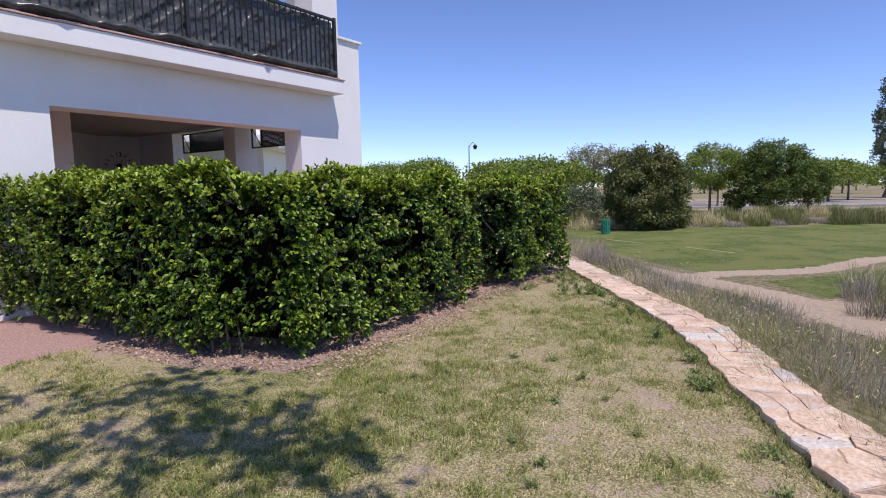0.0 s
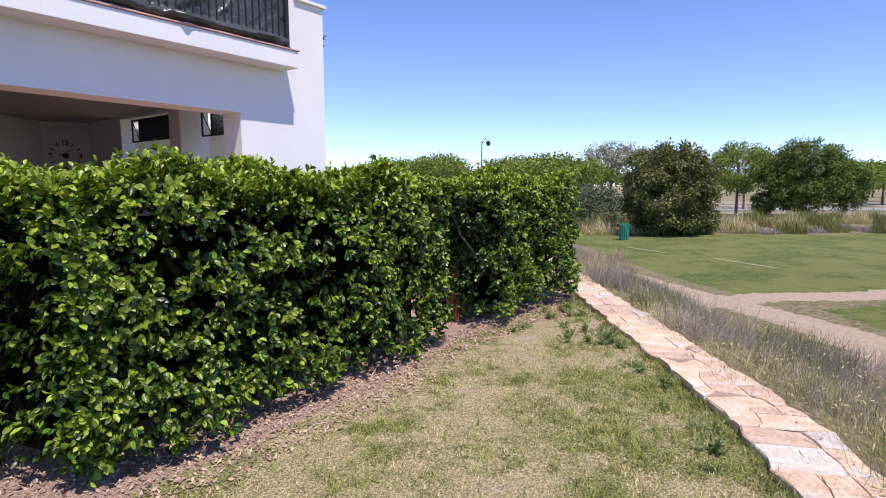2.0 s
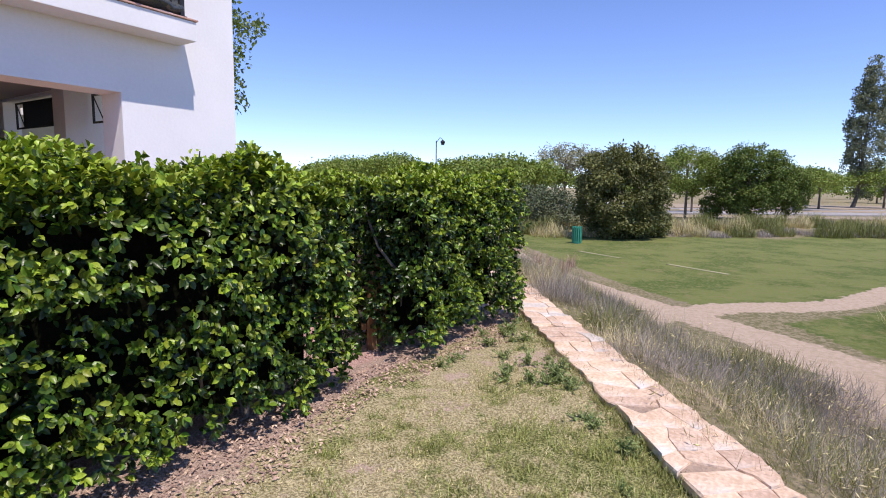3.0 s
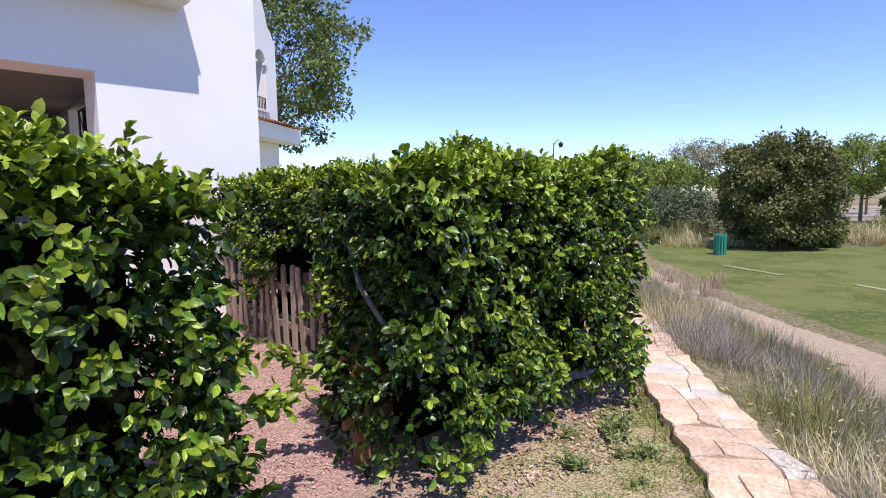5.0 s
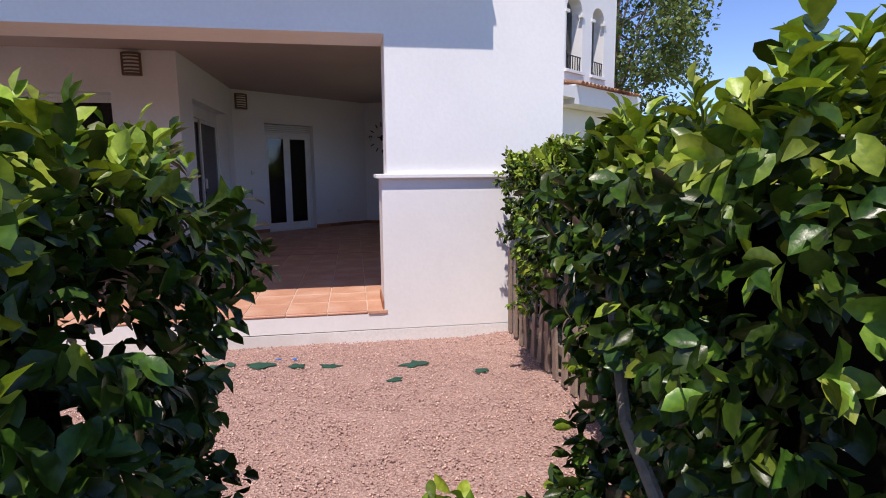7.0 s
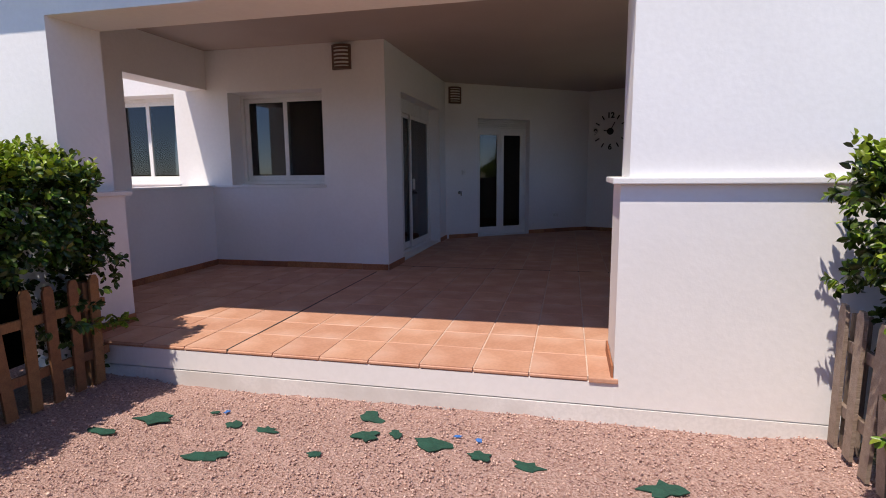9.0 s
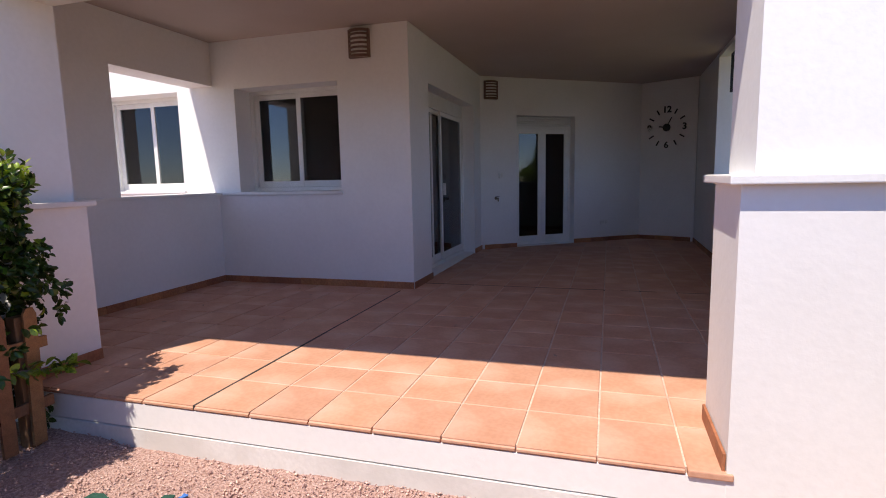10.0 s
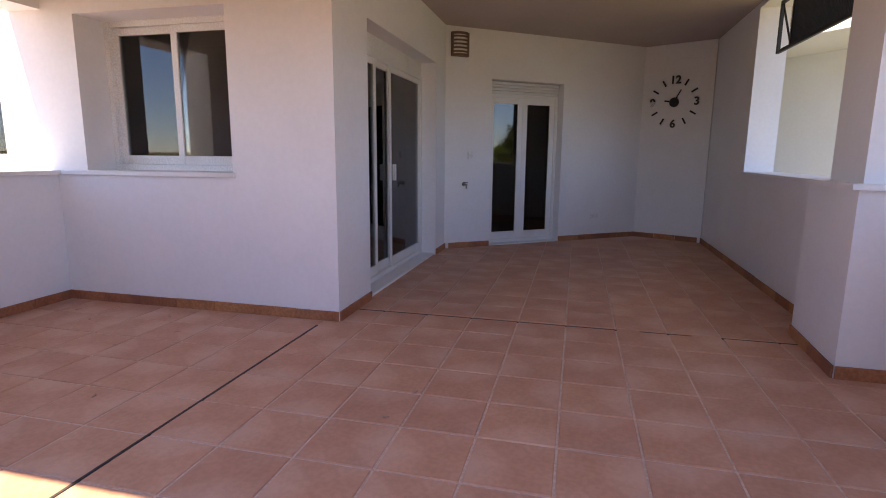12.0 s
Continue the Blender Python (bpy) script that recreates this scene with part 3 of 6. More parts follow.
# ---- hedges ----
def hedge_points(boxes, density, rng):
    """Points and outward directions all over the skin of a row of boxes, where no other box covers them."""
    P, N = [], []
    for k, (x0, x1, y0, y1, z0, z1) in enumerate(boxes):
        lo, hi = np.array((x0, y0, z0)), np.array((x1, y1, z1))
        for ax in range(3):
            for side in (0, 1):
                if ax == 2 and side == 0:
                    continue
                o = [a for a in range(3) if a != ax]
                area = (hi[o[0]] - lo[o[0]]) * (hi[o[1]] - lo[o[1]])
                n = int(area * density * (1.7 if ax == 2 else 1))
                p = lo + rng.random((n, 3)) * (hi - lo)
                p[:, ax] = hi[ax] if side else lo[ax]
                d = np.zeros((n, 3))
                d[:, ax] = 1 if side else -1
                keep = np.ones(n, bool)
                for j, b in enumerate(boxes):
                    if j != k:
                        keep &= ~((p[:, 0] > b[0] + .02) & (p[:, 0] < b[1] - .02) & (p[:, 1] > b[2] + .02) & (p[:, 1] < b[3] - .02) & (p[:, 2] < b[5] - .02))
                P.append(p[keep])
                N.append(d[keep])
    return np.concatenate(P), np.concatenate(N)


def build_hedge(label, boxes, seed, density=620, slump=0.0, foot=None):
    """foot: the line (x, y) along which the outer face of the side arm runs."""
    rng = np.random.default_rng(seed)
    top = thing("hedge", label, "hedge", at=((boxes[0][0] + boxes[0][1]) / 2, (boxes[0][2] + boxes[0][3]) / 2, 0))
    off = np.array(top.location)

    def skew(p):
        if foot is None:
            return p
        y0 = np.interp(p[:, 0], [q[0] for q in foot], [q[1] for q in foot])
        f = np.where(p[:, 1] < 3.3, (3.3 - y0) / (3.3 - boxes[1][2]), 1.0)
        return np.stack([p[:, 0], 3.3 - (3.3 - p[:, 1]) * f, p[:, 2]], -1)

    P, N = hedge_points(boxes, density, rng)
    P = skew(P)
    # an uneven skin: long swells, clumps with hollows between them, bare hem near the ground
    swell = 0.05 * np.sin(P[:, 0] * 5.1 + P[:, 1] * 3.7) + 0.05 * np.sin(P[:, 1] * 7.3 + P[:, 2] * 5 + seed) + 0.035 * np.sin(P[:, 2] * 9 + P[:, 0] * 4)
    hollow = vnoise(P[:, 0] + 0.7 * P[:, 2], P[:, 1] - 0.6 * P[:, 2], 5.5, seed) * 0.5 + vnoise(P[:, 0] * 1.3 - P[:, 2], P[:, 1] + P[:, 2], 11.0, seed + 1) * 0.5
    inner = rng.random(len(P)) < 0.28
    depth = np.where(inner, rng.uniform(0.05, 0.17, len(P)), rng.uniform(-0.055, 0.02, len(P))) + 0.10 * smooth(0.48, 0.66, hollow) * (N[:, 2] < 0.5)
    P = P + N * (swell - depth)[:, None] + rng.normal(size=P.shape) * 0.018
    if slump:
        edge = smooth(boxes[0][3] - 0.5, boxes[0][3] + 0.05, P[:, 1]) if slump > 0 else smooth(boxes[0][2] + 0.75, boxes[0][2] - 0.05, P[:, 1])
        if slump > 0:
            P[:, 1] -= 0.07 * smooth(-3.75, -4.3, P[:, 0]) * edge * (P[:, 0] > -4.5)
            P[:, 2] *= 1 - 0.05 * smooth(-3.75, -4.3, P[:, 0]) * edge
        P[:, 2] *= 1 - abs(slump) * edge * (P[:, 0] > -4.5)
    z1 = boxes[0][5]
    hem = (P[:, 2] > 0.04 + 0.15 * rng.random(len(P)) + 0.08 * (N[:, 1] < -0.5) * rng.random(len(P))) & (rng.random(len(P)) > 0.62 * smooth(0.47, 0.62, hollow) * (N[:, 2] < 0.5))
    # ragged skirt of leaves hanging over the fence
    skirt_zone = (P[:, 0] < -4.3) & (((P[:, 1] > 7.5) & (P[:, 1] < 7.86)) | ((P[:, 1] > 3.2) & (P[:, 1] < 3.5))) & (P[:, 2] < 0.95)
    hem &= ~skirt_zone | (vnoise(P[:, 0], P[:, 2] * 0.4, 2.6, 7) > 0.30 + 1.0 * (0.95 - P[:, 2]))
    P, N, depth = P[hem], N[hem], depth[hem]
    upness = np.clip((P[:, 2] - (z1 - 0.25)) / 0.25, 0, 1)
    shoot = unit(N + 0.55 * rng.normal(size=P.shape) + np.array((0, 0, 0.45)) * (1 + upness[:, None]))
    # tall stray shoots on top
    tall = (N[:, 2] > 0.5) & (rng.random(len(P)) < 0.045)
    k = 6
    pos, dirs, size, young, fresh = [], [], [], [], []
    for i in range(k):
        f = i / (k - 1)
        reach = np.where(tall, 0.08 * rng.random(len(P)) + 0.03, 0.05)[:, None]
        base = P + shoot * (f * reach - 0.01)
        ring = unit(np.cross(shoot, rng.normal(size=P.shape)))
        dirs.append(unit(ring * (1.0 - 0.5 * f) + shoot * (0.35 + 0.5 * f) + N * 0.25 - np.array((0, 0, 0.55)) * (1 - upness[:, None]) * (N[:, 2:3] < 0.5)))
        pos.append(base)
        size.append((0.054 - 0.013 * f) * (0.75 + 0.5 * rng.random(len(P))))
        # sun and shade by colour: lighter leaves on sunny outer faces, dark elsewhere
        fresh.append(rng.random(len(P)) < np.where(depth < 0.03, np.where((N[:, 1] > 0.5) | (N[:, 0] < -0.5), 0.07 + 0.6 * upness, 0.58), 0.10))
        # yellow-green tips are thinned on shady faces to darken them
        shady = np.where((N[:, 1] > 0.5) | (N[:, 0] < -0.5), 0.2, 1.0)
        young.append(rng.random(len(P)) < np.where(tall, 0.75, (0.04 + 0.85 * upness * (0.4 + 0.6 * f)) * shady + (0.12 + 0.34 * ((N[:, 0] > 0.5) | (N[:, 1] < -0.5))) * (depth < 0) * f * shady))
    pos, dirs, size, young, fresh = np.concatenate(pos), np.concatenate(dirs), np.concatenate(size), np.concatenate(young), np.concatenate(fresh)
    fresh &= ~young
    # shade of the narrow gap between the hedges, put into darker leaf colour
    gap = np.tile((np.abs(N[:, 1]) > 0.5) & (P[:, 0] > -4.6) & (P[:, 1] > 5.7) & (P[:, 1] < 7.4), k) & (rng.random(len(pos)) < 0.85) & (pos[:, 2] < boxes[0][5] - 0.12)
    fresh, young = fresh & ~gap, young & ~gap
    # blades turn their faces outward and up
    want = unit(np.tile(N, (k, 1)) + np.array((0.0, 0.0, 0.18)) + np.array((0.1, -0.05, 0.5)) * np.tile(upness, k)[:, None] + 0.42 * rng.normal(size=pos.shape))
    x = unit(np.cross(dirs, want))
    z = np.cross(x, dirs)
    for name, sel, mat, lab in (("foliage", ~young & ~fresh, LEAF, ""), ("outer_foliage", fresh, MIDLEAF, "glossy mid-green outer leaves toned as sunlit"), ("young_foliage", young, YOUNG, "fresh yellow-green leaf tips")):
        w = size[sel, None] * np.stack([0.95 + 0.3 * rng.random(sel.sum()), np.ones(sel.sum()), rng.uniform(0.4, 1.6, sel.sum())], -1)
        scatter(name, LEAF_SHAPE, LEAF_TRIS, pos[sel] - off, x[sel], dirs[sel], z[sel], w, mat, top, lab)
    # deep shade inside the hedge as near-black boxes, and stems
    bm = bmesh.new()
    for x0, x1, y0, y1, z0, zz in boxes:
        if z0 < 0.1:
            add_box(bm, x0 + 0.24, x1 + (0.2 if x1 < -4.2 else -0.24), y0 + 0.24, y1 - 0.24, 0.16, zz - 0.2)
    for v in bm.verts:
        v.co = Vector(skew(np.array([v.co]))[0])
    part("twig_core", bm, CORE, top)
    bm = bmesh.new()
    for x0, x1, y0, y1, z0, zz in boxes:
        n = int(max(x1 - x0, y1 - y0) / 0.22) if z0 < 0.1 else 0
        for i in range(n):
            c = Vector(skew(np.array([(rng.uniform(x0 + .24, x1 - .24), rng.uniform(y0 + .24, y1 - .24), 0)]))[0])
            for j in range(2):
                e = c + Vector((rng.normal() * .12, rng.normal() * .12, rng.uniform(0.5, 1.0)))
                add_tube(bm, c - Vector((0, 0, 0.03)), e, 0.014, 0.007, 5)
    for i in range(int((boxes[0][1] - boxes[1][0]) * 5)):
        c = Vector(skew(np.array([(rng.uniform(boxes[1][0] + .2, boxes[0][1] - .3), boxes[1][2] + rng.uniform(.14, .3), -0.03)]))[0])
        add_tube(bm, c, c + Vector((rng.normal() * .06, rng.normal() * .05, rng.uniform(0.3, 0.5))), 0.013, 0.009, 6)
    part("stem_thicket", bm, STEM, top, kind="stuff")
    return top


LH, RH = 1.51, 1.52
hedge_left = build_hedge("clipped glossy dark-green hedge, bare at the foot", [(-4.35, -3.55, 2.62, 6.16, 0, LH), (-7.58, -4.30, 2.50, 3.16, 0, LH + 0.02), (-7.5, -4.4, 3.04, 3.36, 0.42, LH - 0.04)], 11, slump=0.085,
                         foot=((-7.6, 2.20), (-4.9, 2.62), (-4.2, 2.74), (-3.8, 2.95), (-3.5, 3.15)))
hedge_right = build_hedge("clipped green hedge beside the garden gap", [(-4.28, -3.60, 6.95, 9.0, 0, RH), (-7.35, -4.26, 7.90, 8.60, 0, RH - 0.04), (-7.40, -4.26, 7.68, 8.0, 0.42, RH - 0.07)], 12, slump=-0.06)


bm = bmesh.new()
knee = [Vector(p) for p in ((-4.16, 7.02, 1.30), (-4.10, 6.96, 1.22), (-3.95, 6.93, 0.96), (-3.80, 6.95, 0.80), (-3.79, 7.12, 0.62))]
for i in range(len(knee) - 1):
    add_tube(bm, knee[i], knee[i + 1], 0.010 + 0.001 * i, 0.011 + 0.001 * i, 7)
part("stem", bm, STEM, hedge_right, "bare grey leaning stem")


# ---- picket fences ----
def build_fence(label, a, b, wood, posts):
    a, b = Vector((*a, 0)), Vector((*b, 0))
    L = (b - a).length
    turn = math.degrees(math.atan2(b.y - a.y, b.x - a.x))
    top = thing("picket_fence", label, "fence", at=a)
    rng = random.Random(5)
    bm = bmesh.new()
    add_prism(bm, [(-0.035, 0), (0.035, 0), (0.035, 0.72), (0.018, 0.755), (-0.018, 0.755), (-0.035, 0.72)], -0.009, 0.009)
    me = mesh_from("picket", bm, wood)
    for i in range(int(L / 0.155)):
        m = pose(0, 0, 0, 0, 0, turn) @ pose(0.06 + i * 0.155, -0.022, 0.015 + rng.uniform(-.012, .012), 90 + rng.uniform(-2.5, 2.5), rng.uniform(-4, 4), 0)
        piece("picket", me, top, m)
    for z in (0.22, 0.56):
        ob = part("rail", box(0, L, -0.012, 0.012, z - 0.03, z + 0.03, 0.003), wood, top)
        ob.matrix_basis = pose(0, 0, 0, 0, 0, turn)
    for s in posts:
        ob = part("post", box(s - 0.035, s + 0.035, 0.012, 0.08, -0.1, 0.72, 0.006), wood, top)
        ob.matrix_basis = pose(0, 0, 0, 0, 0, turn)
    return top


build_fence("orange-brown wooden picket fence against the hedge", (-4.6, 3.24), (-7.56, 3.24), WOODO, (0.05, 1.5, 2.85))
build_fence("weathered grey wooden picket fence against the hedge", (-7.58, 7.80), (-4.3, 7.80), WOODG, (0.08, 1.6, 3.2))
build_fence("short orange wooden fence end at the garden gap", (-4.17, 7.60), (-4.14, 6.94), WOODO, (0.58,))


# ---- terrace: tiles, skirting, joints ----
def inside(poly, x, y):
    c = False
    for (x0, y0), (x1, y1) in zip(poly, poly[1:] + poly[:1]):
        if (y0 > y) != (y1 > y) and x < (x1 - x0) * (y - y0) / (y1 - y0) + x0:
            c = not c
    return c


# ---- windows and doors ----
def glazed_unit(top, m, w, h, leaves, z_pane, stile=0.055, depth=0.07, box_h=0.0, sill=False, slide=True):
    """Frame, sashes and panes; x along the opening, -y to the outside."""
    def put(name, bm, mat, parent, label=""):
        ob = part(name, bm, mat, parent, label)
        ob.matrix_basis = m if parent is top else Matrix()
        return ob

    bm = box(0, 0.045, 0, depth, 0, h, 0.003)
    add_box(bm, w - 0.045, w, 0, depth, 0, h, 0.003)
    add_box(bm, 0.045, w - 0.045, 0, depth, h - 0.045, h, 0.003)
    add_box(bm, 0.045, w - 0.045, 0, depth, 0, 0.045, 0.003)
    put("frame", bm, PVC, top)
    if box_h:
        bm = bmesh.new()
        for i in range(4):
            add_box(bm, 0.005, w - 0.005, -0.012 - 0.003 * (i % 2), 0.05, h + i * box_h / 4 + 0.002, h + (i + 1) * box_h / 4 - 0.004, 0.003)
        put("shutter_box", bm, SHUTTER, top, "rolled-up white slatted shutter")
    n = len(leaves)
    for k, (a, b) in enumerate(leaves):
        y0 = 0.012 + (0.028 * ((k + n + 1) % 2) if slide else 0)
        bm = box(a, a + stile, y0, y0 + 0.026, 0.046, h - 0.046, 0.004)
        add_box(bm, b - stile, b, y0, y0 + 0.026, 0.046, h - 0.046, 0.004)
        add_box(bm, a + stile, b - stile, y0, y0 + 0.026, h - 0.046 - stile, h - 0.046, 0.004)
        add_box(bm, a + stile, b - stile, y0, y0 + 0.026, 0.046, 0.046 + z_pane, 0.004)
        sash = put("sash", bm, PVC, top)
        pane = put("pane", box(a + stile - 0.005, b - stile + 0.005, y0 + 0.010, y0 + 0.016, 0.040 + z_pane, h - 0.04 - stile), GLASS, sash, "clear reflecting glass")
        pane.visible_shadow = False
    if sill:
        put("sill", box(LY - 2.10, w + 0.02, -0.30, 0.0, -0.036, 0.001, 0.006), WHITE_TRIM, top)
    return top


for n, win, label in ((1, W1, "white sliding window in the shaded terrace wall"), (2, W2, "sunlit white sliding window beyond the side opening")):
    top = thing("window_%d" % n, label, "window", kind="structure")
    w = win[1] - win[0]
    glazed_unit(top, pose(WX - 0.27, win[0], win[2], 0, 0, 90), w, win[3] - win[2], [(0.045, w / 2 + 0.035), (w / 2 - 0.035, w - 0.045)], 0.07, sill=(n == 1))
    if n == 2:
        s = part("sill", box(WX - 0.27, WX + 0.04, win[0] - 0.03, win[1] + 0.03, win[2] - 0.002, win[2] + 0.022, 0.004), WHITE_TRIM, top)
top = thing("door_1", "white framed sliding glass door, partly slid open", "glass door", kind="structure")
glazed_unit(top, pose(-11.35, SY - 0.17, FL + 0.022, 0, 0, 180), 2.12, 2.06, [(0.05, 0.66), (0.50, 1.10), (1.02, 2.07)], 0.09, depth=0.08)
part("shutter_case", box(-13.468, -11.352, SY - 0.24, SY - 0.18, FL + 2.083, 2.47), PVC, top, "white shutter case over the door")
part("handle", box(-12.43, -12.405, SY - 0.17, SY - 0.135, 1.18, 1.34, 0.005), PVC, top, "small white pull handle")
UD = (Vector(PC) - Vector(P1)).normalized()
ND = Vector((-UD.y, UD.x))
yaw_d = math.degrees(math.atan2(UD.y, UD.x))
q = Vector(P1) + UD * DS0 + ND * 0.13
top = thing("door_2", "white framed double door with dark glass and raised shutter", "glass door", kind="structure")
wd = DS1 - DS0
glazed_unit(top, pose(q.x, q.y, FL + 0.012, 0, 0, yaw_d), wd, 1.975, [(0.045, wd / 2 + 0.0), (wd / 2, wd - 0.045)], 0.10, stile=0.075, depth=0.08, box_h=0.155, slide=False)

# pale blind half drawn behind the sliding door
bm = bmesh.new()
for i in range(7):
    add_box(bm, -11.55 - i * 0.026, -11.53 - i * 0.026, SY - 0.42, SY - 0.33, FL + 0.03, 2.40)
solid("vertical_blind", bm, CURTAIN, "grey vertical blind gathered behind the sliding door", "blind", kind="")


# ---- wall lamps, clock, tap, sockets ----
def wall_lamp(m):
    top = thing("wall_lamp", "brown slatted half-round wall lamp with opal glass", "wall lamp", "terrace wall lamps")
    top.matrix_basis = m
    arc = [(0.115 * math.cos(a), 0.085 * math.sin(a)) for a in (math.pi * k / 10 for k in range(11))]
    part("glass", prism([(x * 0.86, y * 0.86) for x, y in arc], -0.115, 0.115), OPAL, top)
    for z0, z1 in ((-0.14, -0.112), (0.112, 0.14)):
        part("cap", prism(arc, z0, z1), LAMPBROWN, top)
    for k in range(5):
        z = -0.088 + k * 0.044
        part("slat", prism([(x * 1.0, y) for x, y in arc] + [(x * 0.84, y * 0.84) for x, y in arc[::-1]], z - 0.010, z + 0.010), LAMPBROWN, top)
    part("back_plate", box(-0.115, 0.115, -0.004, 0.006, -0.14, 0.14), LAMPBROWN, top)
    for x in (-0.105, 0.105):
        part("rib", box(x - 0.012, x + 0.012, 0.0, 0.035, -0.14, 0.14, 0.003), LAMPBROWN, top)
    return top


wall_lamp(pose(WX + 0.005, 3.74, 2.80, 0, 0, -90))
q = Vector(P1) + UD * 0.125 - ND * 0.005
wall_lamp(pose(q.x, q.y, 2.765, 0, 0, yaw_d + 180))


def letter(text, size, mat, parent, m):
    cu = bpy.data.curves.new("numeral", "FONT")
    cu.body, cu.size, cu.extrude, cu.align_x, cu.align_y, cu.offset = text, size, 0.006, "CENTER", "CENTER", 0.004
    tmp = bpy.data.objects.new("tmp", cu)
    scene.collection.objects.link(tmp)
    me = bpy.data.meshes.new_from_object(tmp.evaluated_get(bpy.context.evaluated_depsgraph_get()))
    bpy.data.objects.remove(tmp)
    me.materials.clear()
    me.materials.append(mat)
    ob = new("numeral", me)
    ob.parent = parent
    ob.matrix_basis = m
    return ob


UC = (Vector(PD) - Vector(PC)).normalized()
q = Vector(PC) + UC * 0.45 - Vector((-UC.y, UC.x)) * 0.002
clock = thing("wall_clock", "black stick-on wall clock with loose numerals", "clock")
clock.matrix_basis = pose(q.x, q.y, 2.19, 90, 0, math.degrees(math.atan2(UC.y, UC.x)))
for text, ang in (("12", 0), ("3", 90), ("6", 180), ("9", 270)):
    a = radians(ang)
    letter(text, 0.15, BLACK, clock, pose(0.30 * math.sin(a), 0.30 * math.cos(a), 0.008))
for h in range(12):
    if h % 3:
        a = radians(30 * h)
        ob = part("hour_mark", box(-0.011, 0.011, -0.045, 0.045, 0.001, 0.012), BLACK, clock)
        ob.matrix_basis = pose(0.30 * math.sin(a), 0.30 * math.cos(a), 0, 0, 0, -30 * h)
ob = part("hour_needle", box(-0.011, 0.011, -0.03, 0.13, 0.018, 0.022), BLACK, clock)
ob.matrix_basis = pose(0, 0, 0, 0, 0, 80)
ob = part("minute_needle", box(-0.008, 0.008, -0.04, 0.19, 0.023, 0.027), BLACK, clock)
ob.matrix_basis = pose(0, 0, 0, 0, 0, -28)
part("centre_disc", tube((0, 0, 0), (0, 0, 0.018), 0.065, 0.065, 20), BLACK, clock)

q = Vector(P1) + UD * 0.21 - ND * 0.003
tap = thing("garden_tap", "small dark metal tap on the angled wall", "tap")
tap.matrix_basis = pose(q.x, q.y, 1.065, 0, 0, yaw_d + 180)
part("body", add_tube(tube((0, 0, 0), (0, 0.09, 0), 0.014, 0.012), (0, 0.075, 0), (0, 0.085, -0.05), 0.011, 0.010), CHROME, tap)
part("flange", tube((0, -0.002, 0), (0, 0.008, 0), 0.026, 0.024, 12), CHROME, tap)
part("lever", box(-0.035, 0.035, 0.048, 0.060, 0.020, 0.030, 0.003), BLACK, tap)
q = Vector(P1) + UD * 0.295 - ND * 0.003
sw = thing("wall_switch", "small white outdoor switch box", "switch")
sw.matrix_basis = pose(q.x, q.y, 1.43, 0, 0, yaw_d + 180)
part("case", box(-0.035, 0.035, -0.002, 0.03, -0.045, 0.045, 0.006), PVC, sw)
part("rocker", box(-0.018, 0.018, 0.03, 0.036, -0.022, 0.022, 0.003), SHUTTER, sw)
q = Vector(P1) + UD * 2.32 - ND * 0.003
so = thing("wall_socket", "small white power socket low on the wall", "socket")
so.matrix_basis = pose(q.x, q.y, 0.578, 0, 0, yaw_d + 180)
part("plate", box(-0.07, 0.07, -0.002, 0.012, -0.04, 0.04, 0.004), PVC, so)
for x in (-0.033, 0.033):
    part("socket_ring", tube((x, 0.012, 0), (x, 0.016, 0), 0.022, 0.022, 12), SHUTTER, so)


# ---- black lattice panels in the side openings ----
def lattice_panel(x0, x1, y, z0, z1):
    top = thing("lattice_panel", "black iron lattice panel hung in the opening", "iron panel", "iron panels in the side openings", at=(x0, y, z0))
    w, h = x1 - x0, z1 - z0
    def put(name, bm):
        ob = new(name, mesh_from(name, bm, BLACK))
        ob.parent = top
        return ob

    for a in (0, 0.33, w - 0.03):
        put("upright", box(a, a + 0.03, -0.015, 0.015, 0, h, 0.003))
    for c in (0, h - 0.03):
        put("rail", box(0.03, w - 0.03, -0.014, 0.014, c, c + 0.03, 0.003))
    put("brace", tube((0.03, 0, h - 0.03), (0.33, 0, 0.03), 0.010, 0.010, 6))
    bm = bmesh.new()
    s = 0.36
    while s < w - 0.04:
        add_box(bm, s, s + 0.014, -0.006, 0.0, 0.03, h - 0.03)
        s += 0.026
    z = 0.04
    while z < h - 0.04:
        add_box(bm, 0.36, w - 0.03, 0.0, 0.006, z, z + 0.014)
        z += 0.026
    put("mesh_infill", bm)
    return top


lattice_panel(-13.30, -11.10, 7.70, 2.42, 2.90)
lattice_panel(-10.50, -9.22, 7.74, 2.40, 2.86)


# ---- balcony railing with tarpaulin ----
rail = thing("balcony_railing", "black iron balcony railing with vertical bars", "railing", at=(-7.31, BY0 + 0.06, 3.455))
RL = 7.34 - BY0 - 0.06
for z, s in ((0.10, 0.018), (1.02, 0.022)):
    ob = new("rail", mesh_from("rail", box(-s, s, 0, RL, z - s, z + s, 0.003), BLACK))
    ob.parent = rail
bar = mesh_from("bar", box(-0.008, 0.008, -0.008, 0.008, 0.10, 1.02), BLACK)
for i in range(1, int(RL / 0.105)):
    piece("bar", bar, rail, pose(0, i * 0.105, 0))
